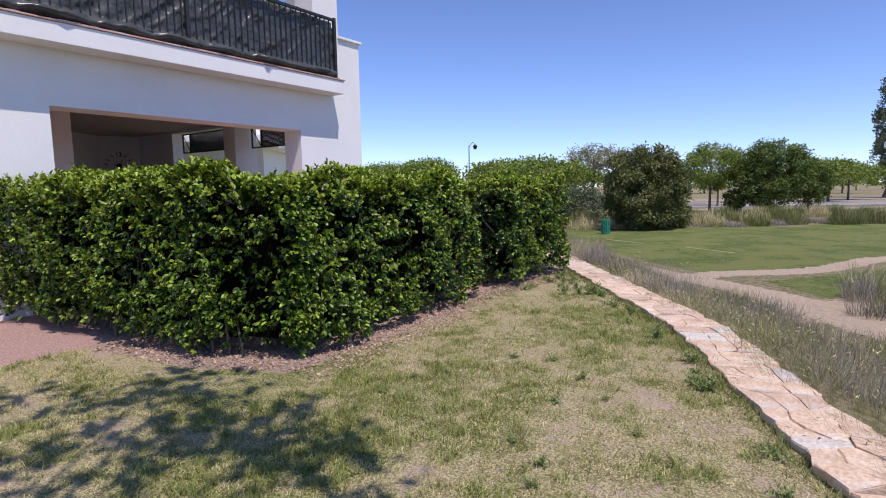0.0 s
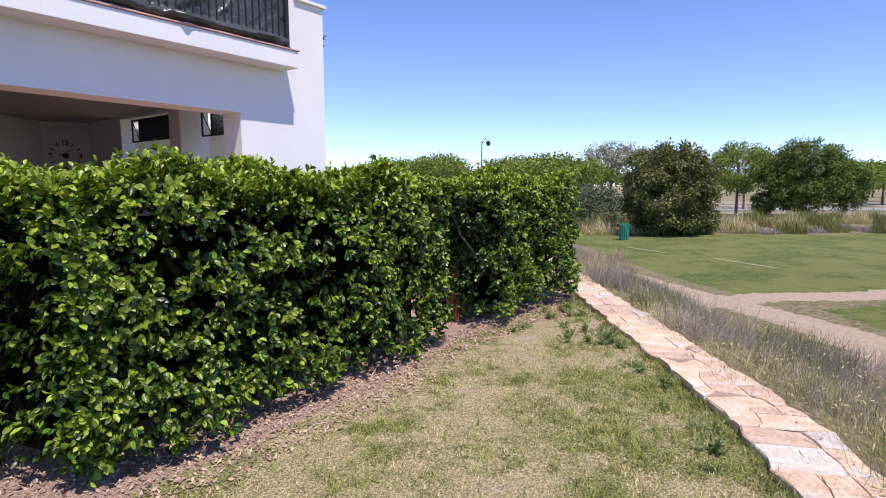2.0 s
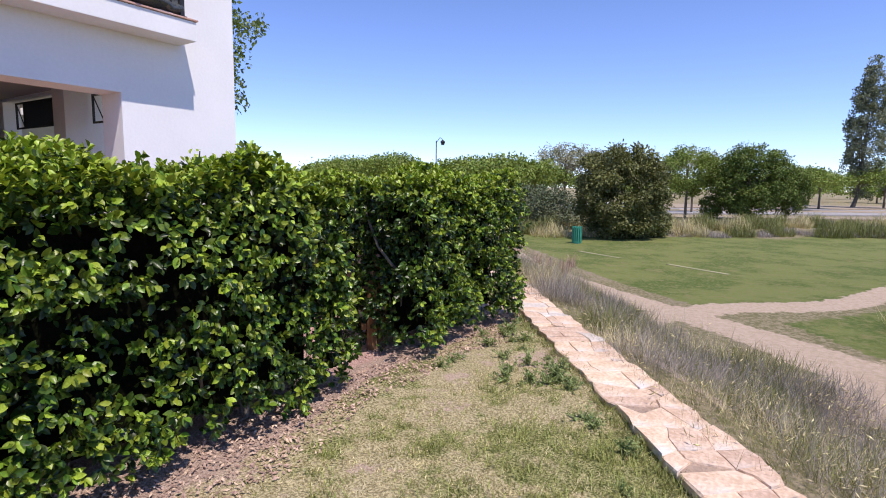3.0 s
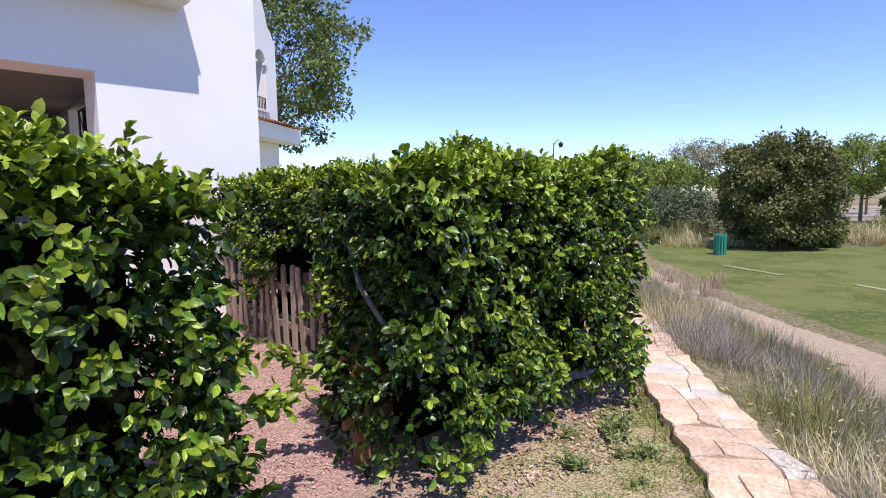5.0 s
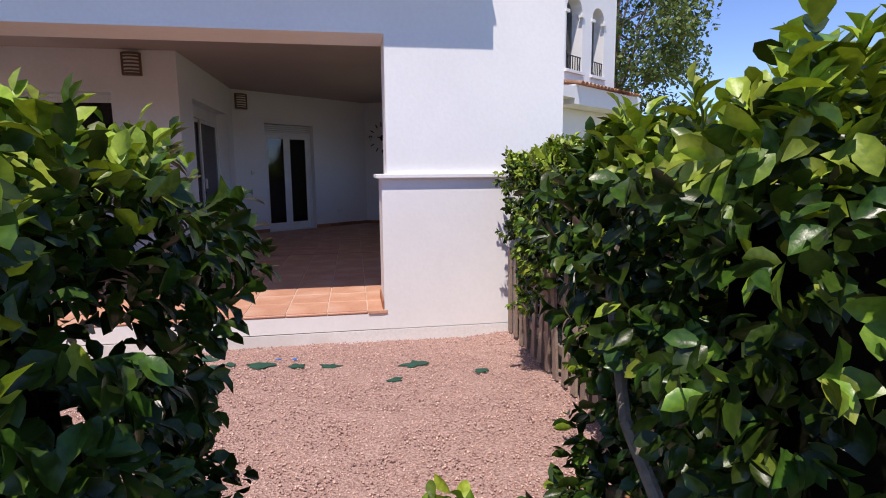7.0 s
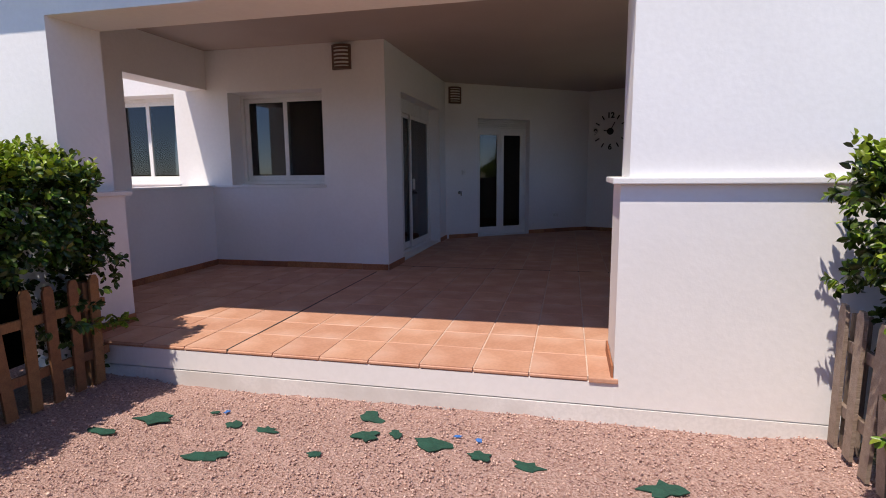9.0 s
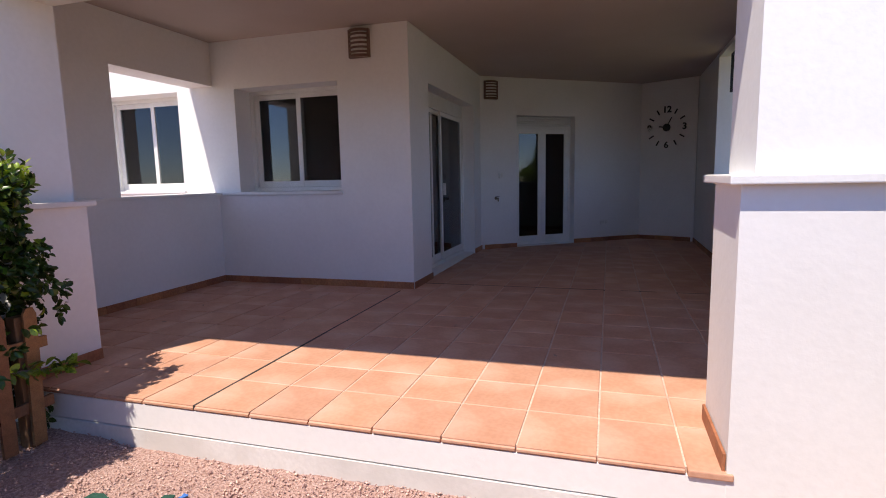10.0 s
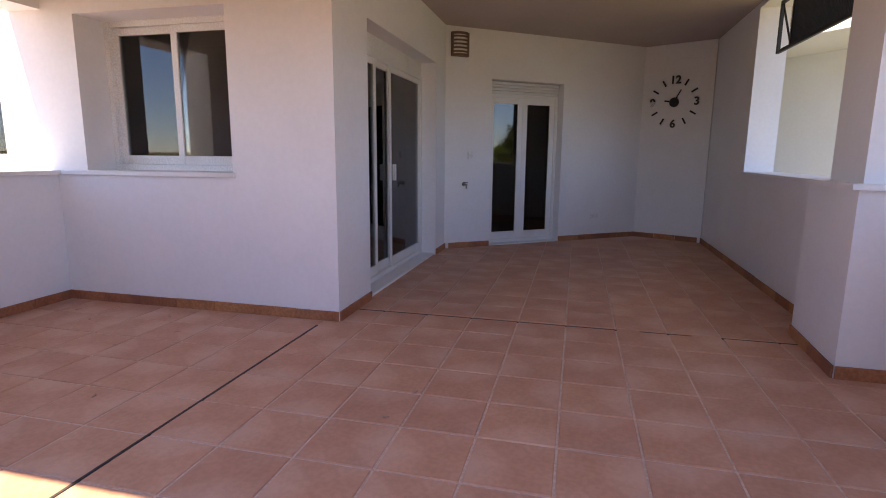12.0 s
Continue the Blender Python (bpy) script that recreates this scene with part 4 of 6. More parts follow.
for y in (0.02, RL * 0.45, RL - 0.02):
    ob = new("post", mesh_from("post", box(-0.026, 0.026, y - 0.026, y + 0.026, 0, 1.06, 0.004), BLACK))
    ob.parent = rail
    ob = new("base_plate", mesh_from("base_plate", box(-0.045, 0.045, y - 0.045, y + 0.045, 0, 0.012, 0.002), BLACK))
    ob.parent = rail
ny, nz = 300, 46
gy, gz = np.meshgrid(np.linspace(0.0, RL, ny), np.linspace(0.02, 1.0, nz))
crease = lambda u, v, f, seed: 1 - np.abs(2 * vnoise(u, v, f, seed) - 1) ** 0.7
fold = 0.055 * crease(gy * 0.7 + gz * 0.9, gz * 0.35, 3.4, 4) + 0.04 * crease(gy - gz * 1.1, gz * 0.5, 6.0, 5) + 0.018 * crease(gy * 0.8 + gz * 0.4, gz * 1.4, 13, 6) - 0.07
gx = np.where(gz < 0.17, 0.125 * np.sin(np.clip(gz / 0.17, 0, 1) * math.pi) * (0.5 + vnoise(gy, gz * 2, 4, 9)), 0) - 0.05 + fold
v = np.stack([gx, gy, gz], -1).reshape(-1, 3)
i = (np.arange(nz - 1)[:, None] * ny + np.arange(ny - 1)[None]).ravel()
me = mesh_np("tarpaulin", v, np.stack([i, i + 1, i + ny + 1, i + ny], -1), TARP)
me.polygons.foreach_set("use_smooth", np.ones(len(i), dtype=bool))
tarp = tagged(new("tarpaulin", me), "wrinkled black plastic sheet tied behind the balcony bars", "tarpaulin")
tarp.location = rail.location
for k in range(9):
    y = rail.location.y + 0.3 + k * (RL - 0.6) / 8
    part("tie", box(-7.345, -7.284, y - 0.006, y + 0.006, 4.445, 4.505, 0.002), BLACK, tarp, "black plastic cable tie")
sol = tarp.modifiers.new("thick", "SOLIDIFY")
sol.thickness = 0.004


# ---- wing of the house with arched windows ----
WA, WB = Vector((-12.25, 8.30)), Vector((-15.65, 12.75))
UW = (WB - WA).normalized()
NW = Vector((-UW.y, UW.x))
LW = (WB - WA).length


def wall_prism(bm, poly, t0, t1):
    """An outline in (along, up) on the wing's wall, from t0 to t1 metres behind its face."""
    def at(s, z, t):
        p = WA + UW * s + NW * t
        return bm.verts.new((p.x, p.y, z))
    f = [at(s, z, t0) for s, z in poly]
    b = [at(s, z, t1) for s, z in poly]
    bm.faces.new(f)
    bm.faces.new(b[::-1])
    for i in range(len(poly)):
        j = (i + 1) % len(poly)
        bm.faces.new((f[j], f[i], b[i], b[j]))
    return bm


S0 = (Vector((-14.3, 11.0)) - WA).length
S1 = S0 - 0.5
ARCH = [(S0 - 0.05, S0 + 0.62), (S0 + 1.05, S0 + 1.62)]
wing = thing("house_wing", "white rendered house wing with arched upper windows", "house", at=(WA.x, WA.y, 0))


def wing_part(name, bm, mat, label="", under=None):
    bmesh.ops.recalc_face_normals(bm, faces=bm.faces)
    ob = part(name, bm, mat, under or wing, label)
    return ob


bm = bmesh.new()
ZS, ZA, ZT = 3.55, 4.75, 5.45
wall_prism(bm, [(S1, 0), (LW, 0), (LW, ZS), (S1, ZS)], 0, 0.3)
wall_prism(bm, [(S1, 0), (S1 + 0.3, 0), (S1 + 0.3, ZT + 1.2), (S1, ZT + 1.2)], 0.3, 6.5)
edges = [S1, ARCH[0][0], ARCH[0][1], ARCH[1][0], ARCH[1][1], LW]
for a, b in ((0, 1), (2, 3), (4, 5)):
    wall_prism(bm, [(edges[a], ZS), (edges[b], ZS), (edges[b], ZT), (edges[a], ZT)], 0, 0.3)
for a, b in ARCH:
    r = (b - a) / 2
    pts = [(a, ZT), (a, ZA)] + [(a + r - r * math.cos(math.pi * k / 12), ZA + r * math.sin(math.pi * k / 12)) for k in range(1, 12)] + [(b, ZA), (b, ZT)]
    wall_prism(bm, pts, 0, 0.3)
crest = [(S1, ZT), (LW - 0.12, ZT), (LW - 0.22, ZT + 0.16), (LW - 0.42, ZT + 0.28), (LW - 0.5, ZT + 0.55), (LW - 0.75, ZT + 0.95), (LW - 1.2, ZT + 1.2), (S1, ZT + 1.25)]
wall_prism(bm, crest, 0, 0.3)
wall_prism(bm, [(LW - 0.3, 0), (LW, 0), (LW, ZT), (LW - 0.3, ZT)], 0.3, 4.0)
wing_part("wall", bm, WHITE)
for a, b in ARCH:
    w = wing_part("window", wall_prism(bmesh.new(), [(a - 0.02, ZS), (b + 0.02, ZS), (b + 0.02, ZT - 0.1), (a - 0.02, ZT - 0.1)], 0.26, 0.29), GLASS, "dark arched window")
    wing_part("sill", wall_prism(bmesh.new(), [(a - 0.06, ZS - 0.06), (b + 0.06, ZS - 0.06), (b + 0.06, ZS), (a - 0.06, ZS)], -0.06, 0.25), WHITE_TRIM, under=w)
    for s in (a - 0.02, b - 0.06):
        wing_part("impost", wall_prism(bmesh.new(), [(s - 0.03, ZA - 0.06), (s + 0.11, ZA - 0.06), (s + 0.11, ZA), (s - 0.03, ZA)], -0.03, 0.05), WHITE_TRIM, under=w)
    bm = bmesh.new()
    n = 6
    for k in range(n + 1):
        s = a + 0.03 + (b - a - 0.06) * k / n
        wall_prism(bm, [(s - 0.008, ZS), (s + 0.008, ZS), (s + 0.008, ZS + 0.30), (s - 0.008, ZS + 0.30)], 0.02, 0.036)
    wall_prism(bm, [(a, ZS + 0.30), (b, ZS + 0.30), (b, ZS + 0.32), (a, ZS + 0.32)], 0.02, 0.036)
    wing_part("window_guard", bm, BLACK, under=w)
# same dark colour dims the space behind the arched windows
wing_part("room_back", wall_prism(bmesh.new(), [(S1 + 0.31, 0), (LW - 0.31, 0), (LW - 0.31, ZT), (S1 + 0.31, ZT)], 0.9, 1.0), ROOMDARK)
wing_part("porch_wall", wall_prism(bmesh.new(), [(S1, 2.75), (LW + 0.35, 2.75), (LW + 0.35, 3.13), (S1, 3.13)], -0.5, -0.02), WHITE)
# added out-of-view slab that keeps the sun off the wing's end wall
shade_slab = wall_prism(bmesh.new(), [(S1 - 1.25, 2.86), (S1, 2.86), (S1, 3.10), (S1 - 1.25, 3.02)], -0.5, 6.5)
wing_part("porch_roof", shade_slab, WHITE, "unseen white slab added to shade the wing's end wall")
tile = bmesh.new()
seg = [(0.075 * math.cos(math.pi * k / 6), 0.06 * math.sin(math.pi * k / 6)) for k in range(7)]
ring = [[tile.verts.new((x, y, z + zz * 0.12)) for x, z in seg] for y, zz in ((-0.62, 0), (0.0, 1))]
for k in range(6):
    tile.faces.new((ring[0][k], ring[0][k + 1], ring[1][k + 1], ring[1][k]))
r = bmesh.ops.solidify(tile, geom=tile.faces[:], thickness=0.012)
tile_me = mesh_from("roof_tile", tile, ROOFTILE)
for k in range(int((LW + 0.2 - S1) / 0.16)):
    p = WA + UW * (S1 + 0.1 + 0.16 * k) - Vector((WA.x, WA.y)) * 1.0
    piece("roof_tile", tile_me, wing, pose(p.x, p.y, 3.13, 0, 0, math.degrees(math.atan2(UW.y, UW.x))))


# ---- small loose things on gravel and floor ----
def blob_sheet(name, x, y, r, sx, turn, mat, label, category, seed, group=""):
    rng = random.Random(seed)
    r *= 0.75
    n = 13
    pts = []
    for k in range(n):
        a = 2 * math.pi * k / n
        rr = r * rng.uniform(0.5, 1.2)
        u, v = rr * math.cos(a) * sx, rr * math.sin(a)
        pts.append((u * math.cos(turn) - v * math.sin(turn), u * math.sin(turn) + v * math.cos(turn)))
    ob = tagged(new(name, mesh_from(name, prism(pts, 0.0, 0.005), mat)), label, category, group)
    ob.location = (x, y, float(ground_z(x, y)) + 0.012)
    return ob


for k, (x, y, r, sx) in enumerate(((-7.13, 5.73, .10, 1.5), (-7.15, 5.34, .085, 1.3), (-7.38, 5.29, .09, 1.4), (-7.15, 3.96, .11, 1.6), (-6.92, 3.82, .06, 2.6), (-7.15, 4.51, .055, 1.4),
                                   (-7.28, 4.29, .03, 1.3), (-7.05, 6.0, .08, 1.4), (-7.0, 6.25, .07, 1.6), (-6.95, 6.87, .10, 1.6), (-7.2, 5.5, .05, 1.4), (-6.72, 7.33, .06, 1.4),
                                   (-6.78, 4.6, .08, 2.2), (-6.9, 5.15, .05, 1.2), (-6.62, 6.7, .05, 1.7), (-7.12, 4.75, .05, 1.9))):
    blob_sheet("fabric_patch", x, y, r, sx, 1.4 + 0.5 * math.sin(k * 2.3), FABRIC, "green weed-control fabric showing through the gravel", "ground fabric", k, "bare fabric patches in the gravel")
for k, (x, y) in enumerate(((-7.30, 4.36), (-7.22, 5.97), (-7.24, 5.85))):
    blob_sheet("plastic_scrap", x, y, 0.022, 1.5, k, BLUE, "torn scrap of blue plastic on the gravel", "litter", 40 + k, "blue scraps")
rng = random.Random(4)
for k, (x, y) in enumerate(((-9.9, 3.1), (-10.3, 2.5), (-10.45, 2.2), (-9.6, 2.5), (-9.3, 3.6), (-10.2, 3.3), (-9.75, 5.15), (-9.45, 5.1), (-13.3, 4.45), (-14.4, 6.4), (-14.5, 6.5), (-9.0, 2.6), (-10.5, 3.0), (-8.9, 5.9))):
    ob = tagged(new("dead_leaf", mesh_from("dead_leaf", prism([(0, 0), (.02, -.008), (.045, 0), (.02, .010)], 0, 0.003), MULCH)), "curled brown dead leaf on the terrace tiles", "leaf", "dead leaves on the terrace")
    ob.matrix_basis = pose(x, y, FL + 0.0015, 0, 0, rng.uniform(0, 360))

# ---- leafy branch that leans into the gap ----
def sprig(name, a, b, n, seed, label, spread=0.012):
    rng = np.random.default_rng(seed)
    top = thing(name, label, "branch", at=a)
    a, b = np.array(a), np.array(b)
    bm = tube((0, 0, 0), b - a, 0.008, 0.004, 6)
    part("twig", bm, STEM, None).parent = top
    f = rng.random(n) ** 0.7
    base = (b - a) * f[:, None] + rng.normal(size=(n, 3)) * spread
    d = unit(rng.normal(size=(n, 3)) + (b - a) / np.linalg.norm(b - a) * 0.9)
    want = unit(np.array((0.3, -0.1, 0.9)) + 0.6 * rng.normal(size=(n, 3)))
    x = unit(np.cross(d, want))
    z = np.cross(x, d)
    sel = rng.random(n) < 0.5
    for nm, s, mat in (("foliage", ~sel, MIDLEAF), ("young_foliage", sel, YOUNG)):
        scatter(nm, LEAF_SHAPE, LEAF_TRIS, base[s], x[s], d[s], z[s], (0.05 + 0.025 * rng.random(s.sum())), mat, top)
    return top


for k_, (b_, n_l) in enumerate((((-3.86, 6.50, 0.56), 64), ((-3.84, 6.34, 0.84), 60), ((-3.92, 6.60, 0.58), 60))):
    sprig("hedge_branch", (-3.86, 6.08, 0.60 - 0.05 * k_), b_, n_l, 61 + k_, spread=0.022, label= "leafy green shoot leaning into the garden gap")
for k_, (yy, hh) in enumerate(((5.2, .17), (5.55, .22), (5.72, .12), (5.98, .10), (4.9, .1), (4.1, .12), (3.6, .15), (2.85, .14))):
    sprig("hedge_branch", (-3.9 + .12 * math.sin(k_ * 2), yy, 1.30), (-3.88 + .1 * math.sin(k_ * 2.6), yy + .04 * math.cos(k_ * 3), 1.50 + hh), 30, 70 + k_, "fresh green shoot standing out of the hedge top")
sprig("hedge_branch", (-4.15, 6.95, 0.42), (-4.25, 6.62, 0.66), 60, 2, "leafy green shoot leaning into the garden gap")
sprig("hedge_branch", (-7.30, 3.20, 0.45), (-7.62, 3.38, 0.40), 60, 3, "leafy green shoot hanging over the terrace edge")
sprig("hedge_branch", (-3.95, 7.72, 1.35), (-3.95, 7.66, 1.68), 34, 4, "tall green shoot standing out of the hedge top")


# ---- dark withered climber standing by the inner pier ----
climber = thing("withered_climber", "dark withered climbing plant standing on the terrace by the pier", "plant", at=(-10.36, 7.89, FL))
crng = random.Random(77)
bm = bmesh.new()
for i in range(5):
    p = Vector((crng.uniform(-.03, .03), crng.uniform(-.03, .03), 0))
    for j in range(6):
        q = p + Vector((crng.uniform(-.03, .03), crng.uniform(-.03, .03), 0.17))
        add_tube(bm, p, q, 0.014 - 0.0015 * j, 0.0125 - 0.0015 * j, 6)
        p = q
part("stalk", bm, BLACK, None).parent = climber
crn = np.random.default_rng(78)
cp = np.stack([crn.normal(size=110) * 0.05, crn.normal(size=110) * 0.05, np.concatenate([crn.uniform(0.01, 0.14, 50), crn.uniform(0.1, 1.0, 60)])], -1)
cx, cd, cz_ = frames_from(crn.normal(size=(110, 3)) + np.array((0, 0, 0.3)), crn)
scatter("foliage", LEAF_SHAPE, LEAF_TRIS, cp, cx, cd, cz_, 0.035 + 0.03 * crn.random(110), LEAF, climber)

# ---- gravel, leaf litter, lawn ----
def flat_axes(n, rng, tilt):
    a = rng.random(n) * 2 * math.pi
    z = unit(np.stack([rng.normal(size=n) * tilt, rng.normal(size=n) * tilt, np.ones(n)], -1))
    x = unit(np.cross(np.stack([-np.sin(a), np.cos(a), np.zeros(n)], -1), z))
    return x, np.cross(z, x), z


def clear_of_hedges(x, y, grow=0.0):
    ok = np.ones(len(x), bool)
    for b in ((-4.35, -3.55, 2.62, 6.06), (-4.32, -3.58, 6.88, 9.0)):
        ok &= ~((x > b[0] - grow) & (x < b[1] + grow) & (y > b[2] - grow) & (y < b[3] + grow))
    return ok


rng = np.random.default_rng(31)
n = 26000
x, y = rng.uniform(-7.64, -3.95, n), rng.uniform(3.1, 7.85, n)
keep = (x < -4.25) | ((y > 6.0) & (y < 6.95) & (rng.random(n) < 0.6))
x, y = x[keep], y[keep]
s = rng.uniform(0.005, 0.0105, len(x)) * (1 + 0.4 * (rng.random(len(x)) < 0.06))
ax = flat_axes(len(x), rng, 0.5)
tagged(scatter("gravel", PEBBLE_SHAPE, PEBBLE_TRIS, np.stack([x, y, ground_z(x, y) + s * 0.35 + 0.004], -1), *ax, s[:, None] * np.stack([np.ones(len(x)), rng.uniform(.6, 1, len(x)), rng.uniform(.6, 1, len(x))], -1), PEBBLE),
       "pink crushed-stone gravel of the small yard", "gravel")

n = 34000
x, y = rng.uniform(-5.4, -2.9, n), rng.uniform(2.1, 9.6, n)
keep = (x > -3.75) & (x < -3.12 - 0.2 * smooth(5.2, 6.6, y) + 0.25 * vnoise(x, y, 1.5, 3) - 0.1) & (y > 2.9) & (y < 9.2)
foot_y = np.interp(x, (-7.6, -4.9, -4.2, -3.8, -3.5), (2.20, 2.62, 2.74, 2.95, 3.15))
keep |= (y < foot_y + 0.3) & (y > foot_y - 0.22 - 0.14 * vnoise(x, y, 2.0, 8)) & (x < -3.4) & (x > -5.4)
keep &= rng.random(n) < 0.9
x, y = x[keep], y[keep]
ax = flat_axes(len(x), rng, 0.55)
LITTER = np.array([(-.5, 0, .04), (.05, -.22, 0), (.5, .03, .10), (-.05, .2, .12)])
tagged(scatter("leaf_litter", LITTER, np.array([(0, 1, 2), (0, 2, 3)]), np.stack([x, y, ground_z(x, y) + 0.012], -1), *ax, rng.uniform(0.012, 0.042, len(x)), MULCH), "dry brown leaf litter along the hedge foot", "leaf litter")


def blades(name, x, y, h, w, mat, label, lean=0.5, seed=1, category="grass"):
    rng = np.random.default_rng(seed)
    n = len(x)
    a = rng.random(n) * 2 * math.pi
    up = unit(np.stack([np.cos(a) * lean * rng.random(n), np.sin(a) * lean * rng.random(n), np.ones(n)], -1))
    xa = unit(np.cross(up, np.stack([np.cos(a + .3), np.sin(a + .3), np.zeros(n)], -1)))
    za = np.cross(xa, up)
    pos = np.stack([x, y, ground_z(x, y) - 0.004], -1)
    return tagged(scatter(name, BLADE_SHAPE, BLADE_TRIS, pos, xa, up, za, np.stack([w * np.ones(n), h, h], -1), mat), label, category)


n = 640000
x, y = rng.uniform(-5.6, 1.9, n), rng.uniform(0.6, 11.5, n)
d = curb_side(x, y)
near = 1.0 / (1 + 0.10 * np.maximum(0, y - 2.5) ** 1.3)
bedd = np.minimum(np.maximum(x + 3.2, 0) / 0.25, 1)
lu = lushness(x, y)
base = (d < -0.22) & clear_of_hedges(x, y, 0.30) & ((y < 6.0) | (y > 7.1) | (x > -3.9)) & ((x > -4.9) | (y < 2.4))
base &= (rng.random(n) < near) & ((bedd > rng.random(n)) | (y < 2.2))
tuft = 0.6 * vnoise(x, y, 17.0, 61) + 0.4 * vnoise(x, y, 34.0, 62)
g1 = base & (rng.random(n) < (smooth(0.18, 0.80, lu) * 0.95 + 0.06) * smooth(0.34, 0.56, tuft))
g2 = base & ~g1 & (rng.random(n) < (0.6 * smooth(0.25, 0.45, lu) + 0.5) * smooth(0.64, 0.40, tuft))
blades("lawn_grass", x[g1], y[g1], rng.uniform(0.018, 0.046, g1.sum()) * (0.4 + 1.2 * lu[g1] + 1.1 * smooth(0.45, 0.7, tuft[g1])), 0.0042, BLADE, "short green lawn grass in uneven patches", 0.9, 2)
fringe = (d > -0.34) & (d < -0.17) & (y > 0.8) & (rng.random(n) < 0.5)
blades("kerb_edge_grass", x[fringe], y[fringe], rng.uniform(0.03, 0.085, fringe.sum()), 0.0045, OLIVEG, "ragged olive grass growing over the kerb edge", 1.0, 5)
blades("dry_lawn_grass", x[g2], y[g2], rng.uniform(0.012, 0.036, g2.sum()), 0.0038, STRAW, "short yellowed dry lawn grass", 1.3, 3)


# ---- weeds along kerb and hedge ----
def weed(x, y, size, seed, mat=None):
    """A low spreading weed: arching stems set with small leaflets."""
    rng = np.random.default_rng(seed)
    top = thing("weed", "small green weed tuft in the lawn edge", "weed", "weeds by the kerb", at=(x, y, float(ground_z(x, y))))
    stems, per = rng.integers(9, 15), 15
    a = rng.random(stems) * 2 * math.pi
    el = rng.uniform(0.35, 1.3, stems)
    d = np.stack([np.cos(a) * np.cos(el), np.sin(a) * np.cos(el), np.sin(el)], -1)
    L = size * rng.uniform(0.6, 1.3, stems)
    f = np.tile(np.linspace(0.15, 1.0, per), stems)
    dd, LL = np.repeat(d, per, 0), np.repeat(L, per)
    pos = dd * (f * LL)[:, None] - np.array((0, 0, 1.0)) * (0.35 * f ** 2 * LL * np.repeat(np.cos(el), per))[:, None]
    ld = unit(dd * 0.6 + rng.normal(size=pos.shape) * 0.8 + np.array((0, 0, 0.25)))
    xx = unit(np.cross(ld, np.array((0, 0, 1.0)) + 0.4 * rng.normal(size=pos.shape)))
    sz = size * rng.uniform(0.16, 0.34, len(pos)) * (1.15 - 0.5 * f)
    scatter("leaf_tuft", CARD_SHAPE, CARD_TRIS, pos, xx, ld, np.cross(xx, ld), np.stack([sz * 0.75, sz, sz], -1), mat or WEED, top)
    sx = unit(np.cross(d, np.array((0, 0, 1.0))))
    scatter("stalk_tuft", BLADE_SHAPE, BLADE_TRIS, d * 0.0, sx, d, -np.cross(sx, d), np.stack([0.004 * np.ones(stems), L, L * 0.8], -1), mat or WEED, top)
    return top


rw = random.Random(9)
k = 0
for s in range(34):
    p, u = curb_at(rw.uniform(1.8, 11.2))
    nrm = Vector((-u.y, u.x))
    q = p + nrm * (0.33 + abs(rw.gauss(0, 0.16)))
    if clear_of_hedges(np.array([q.x]), np.array([q.y]), 0.1)[0]:
        weed(q.x, q.y, rw.uniform(0.07, 0.15), 100 + k)
        k += 1
for s in range(70):
    x, y = rw.uniform(-3.7, -1.9), rw.uniform(6.9, 10.2)
    if x < -2.2 - 0.72 * (y - 7.6) - 0.4 and clear_of_hedges(np.array([x]), np.array([y]), 0.05)[0]:
        weed(x, y, rw.uniform(0.08, 0.19), 200 + s)
for s in range(16):
    weed(rw.uniform(-2.9, -0.3), rw.uniform(1.9, 4.6), rw.uniform(0.05, 0.10), 300 + s)


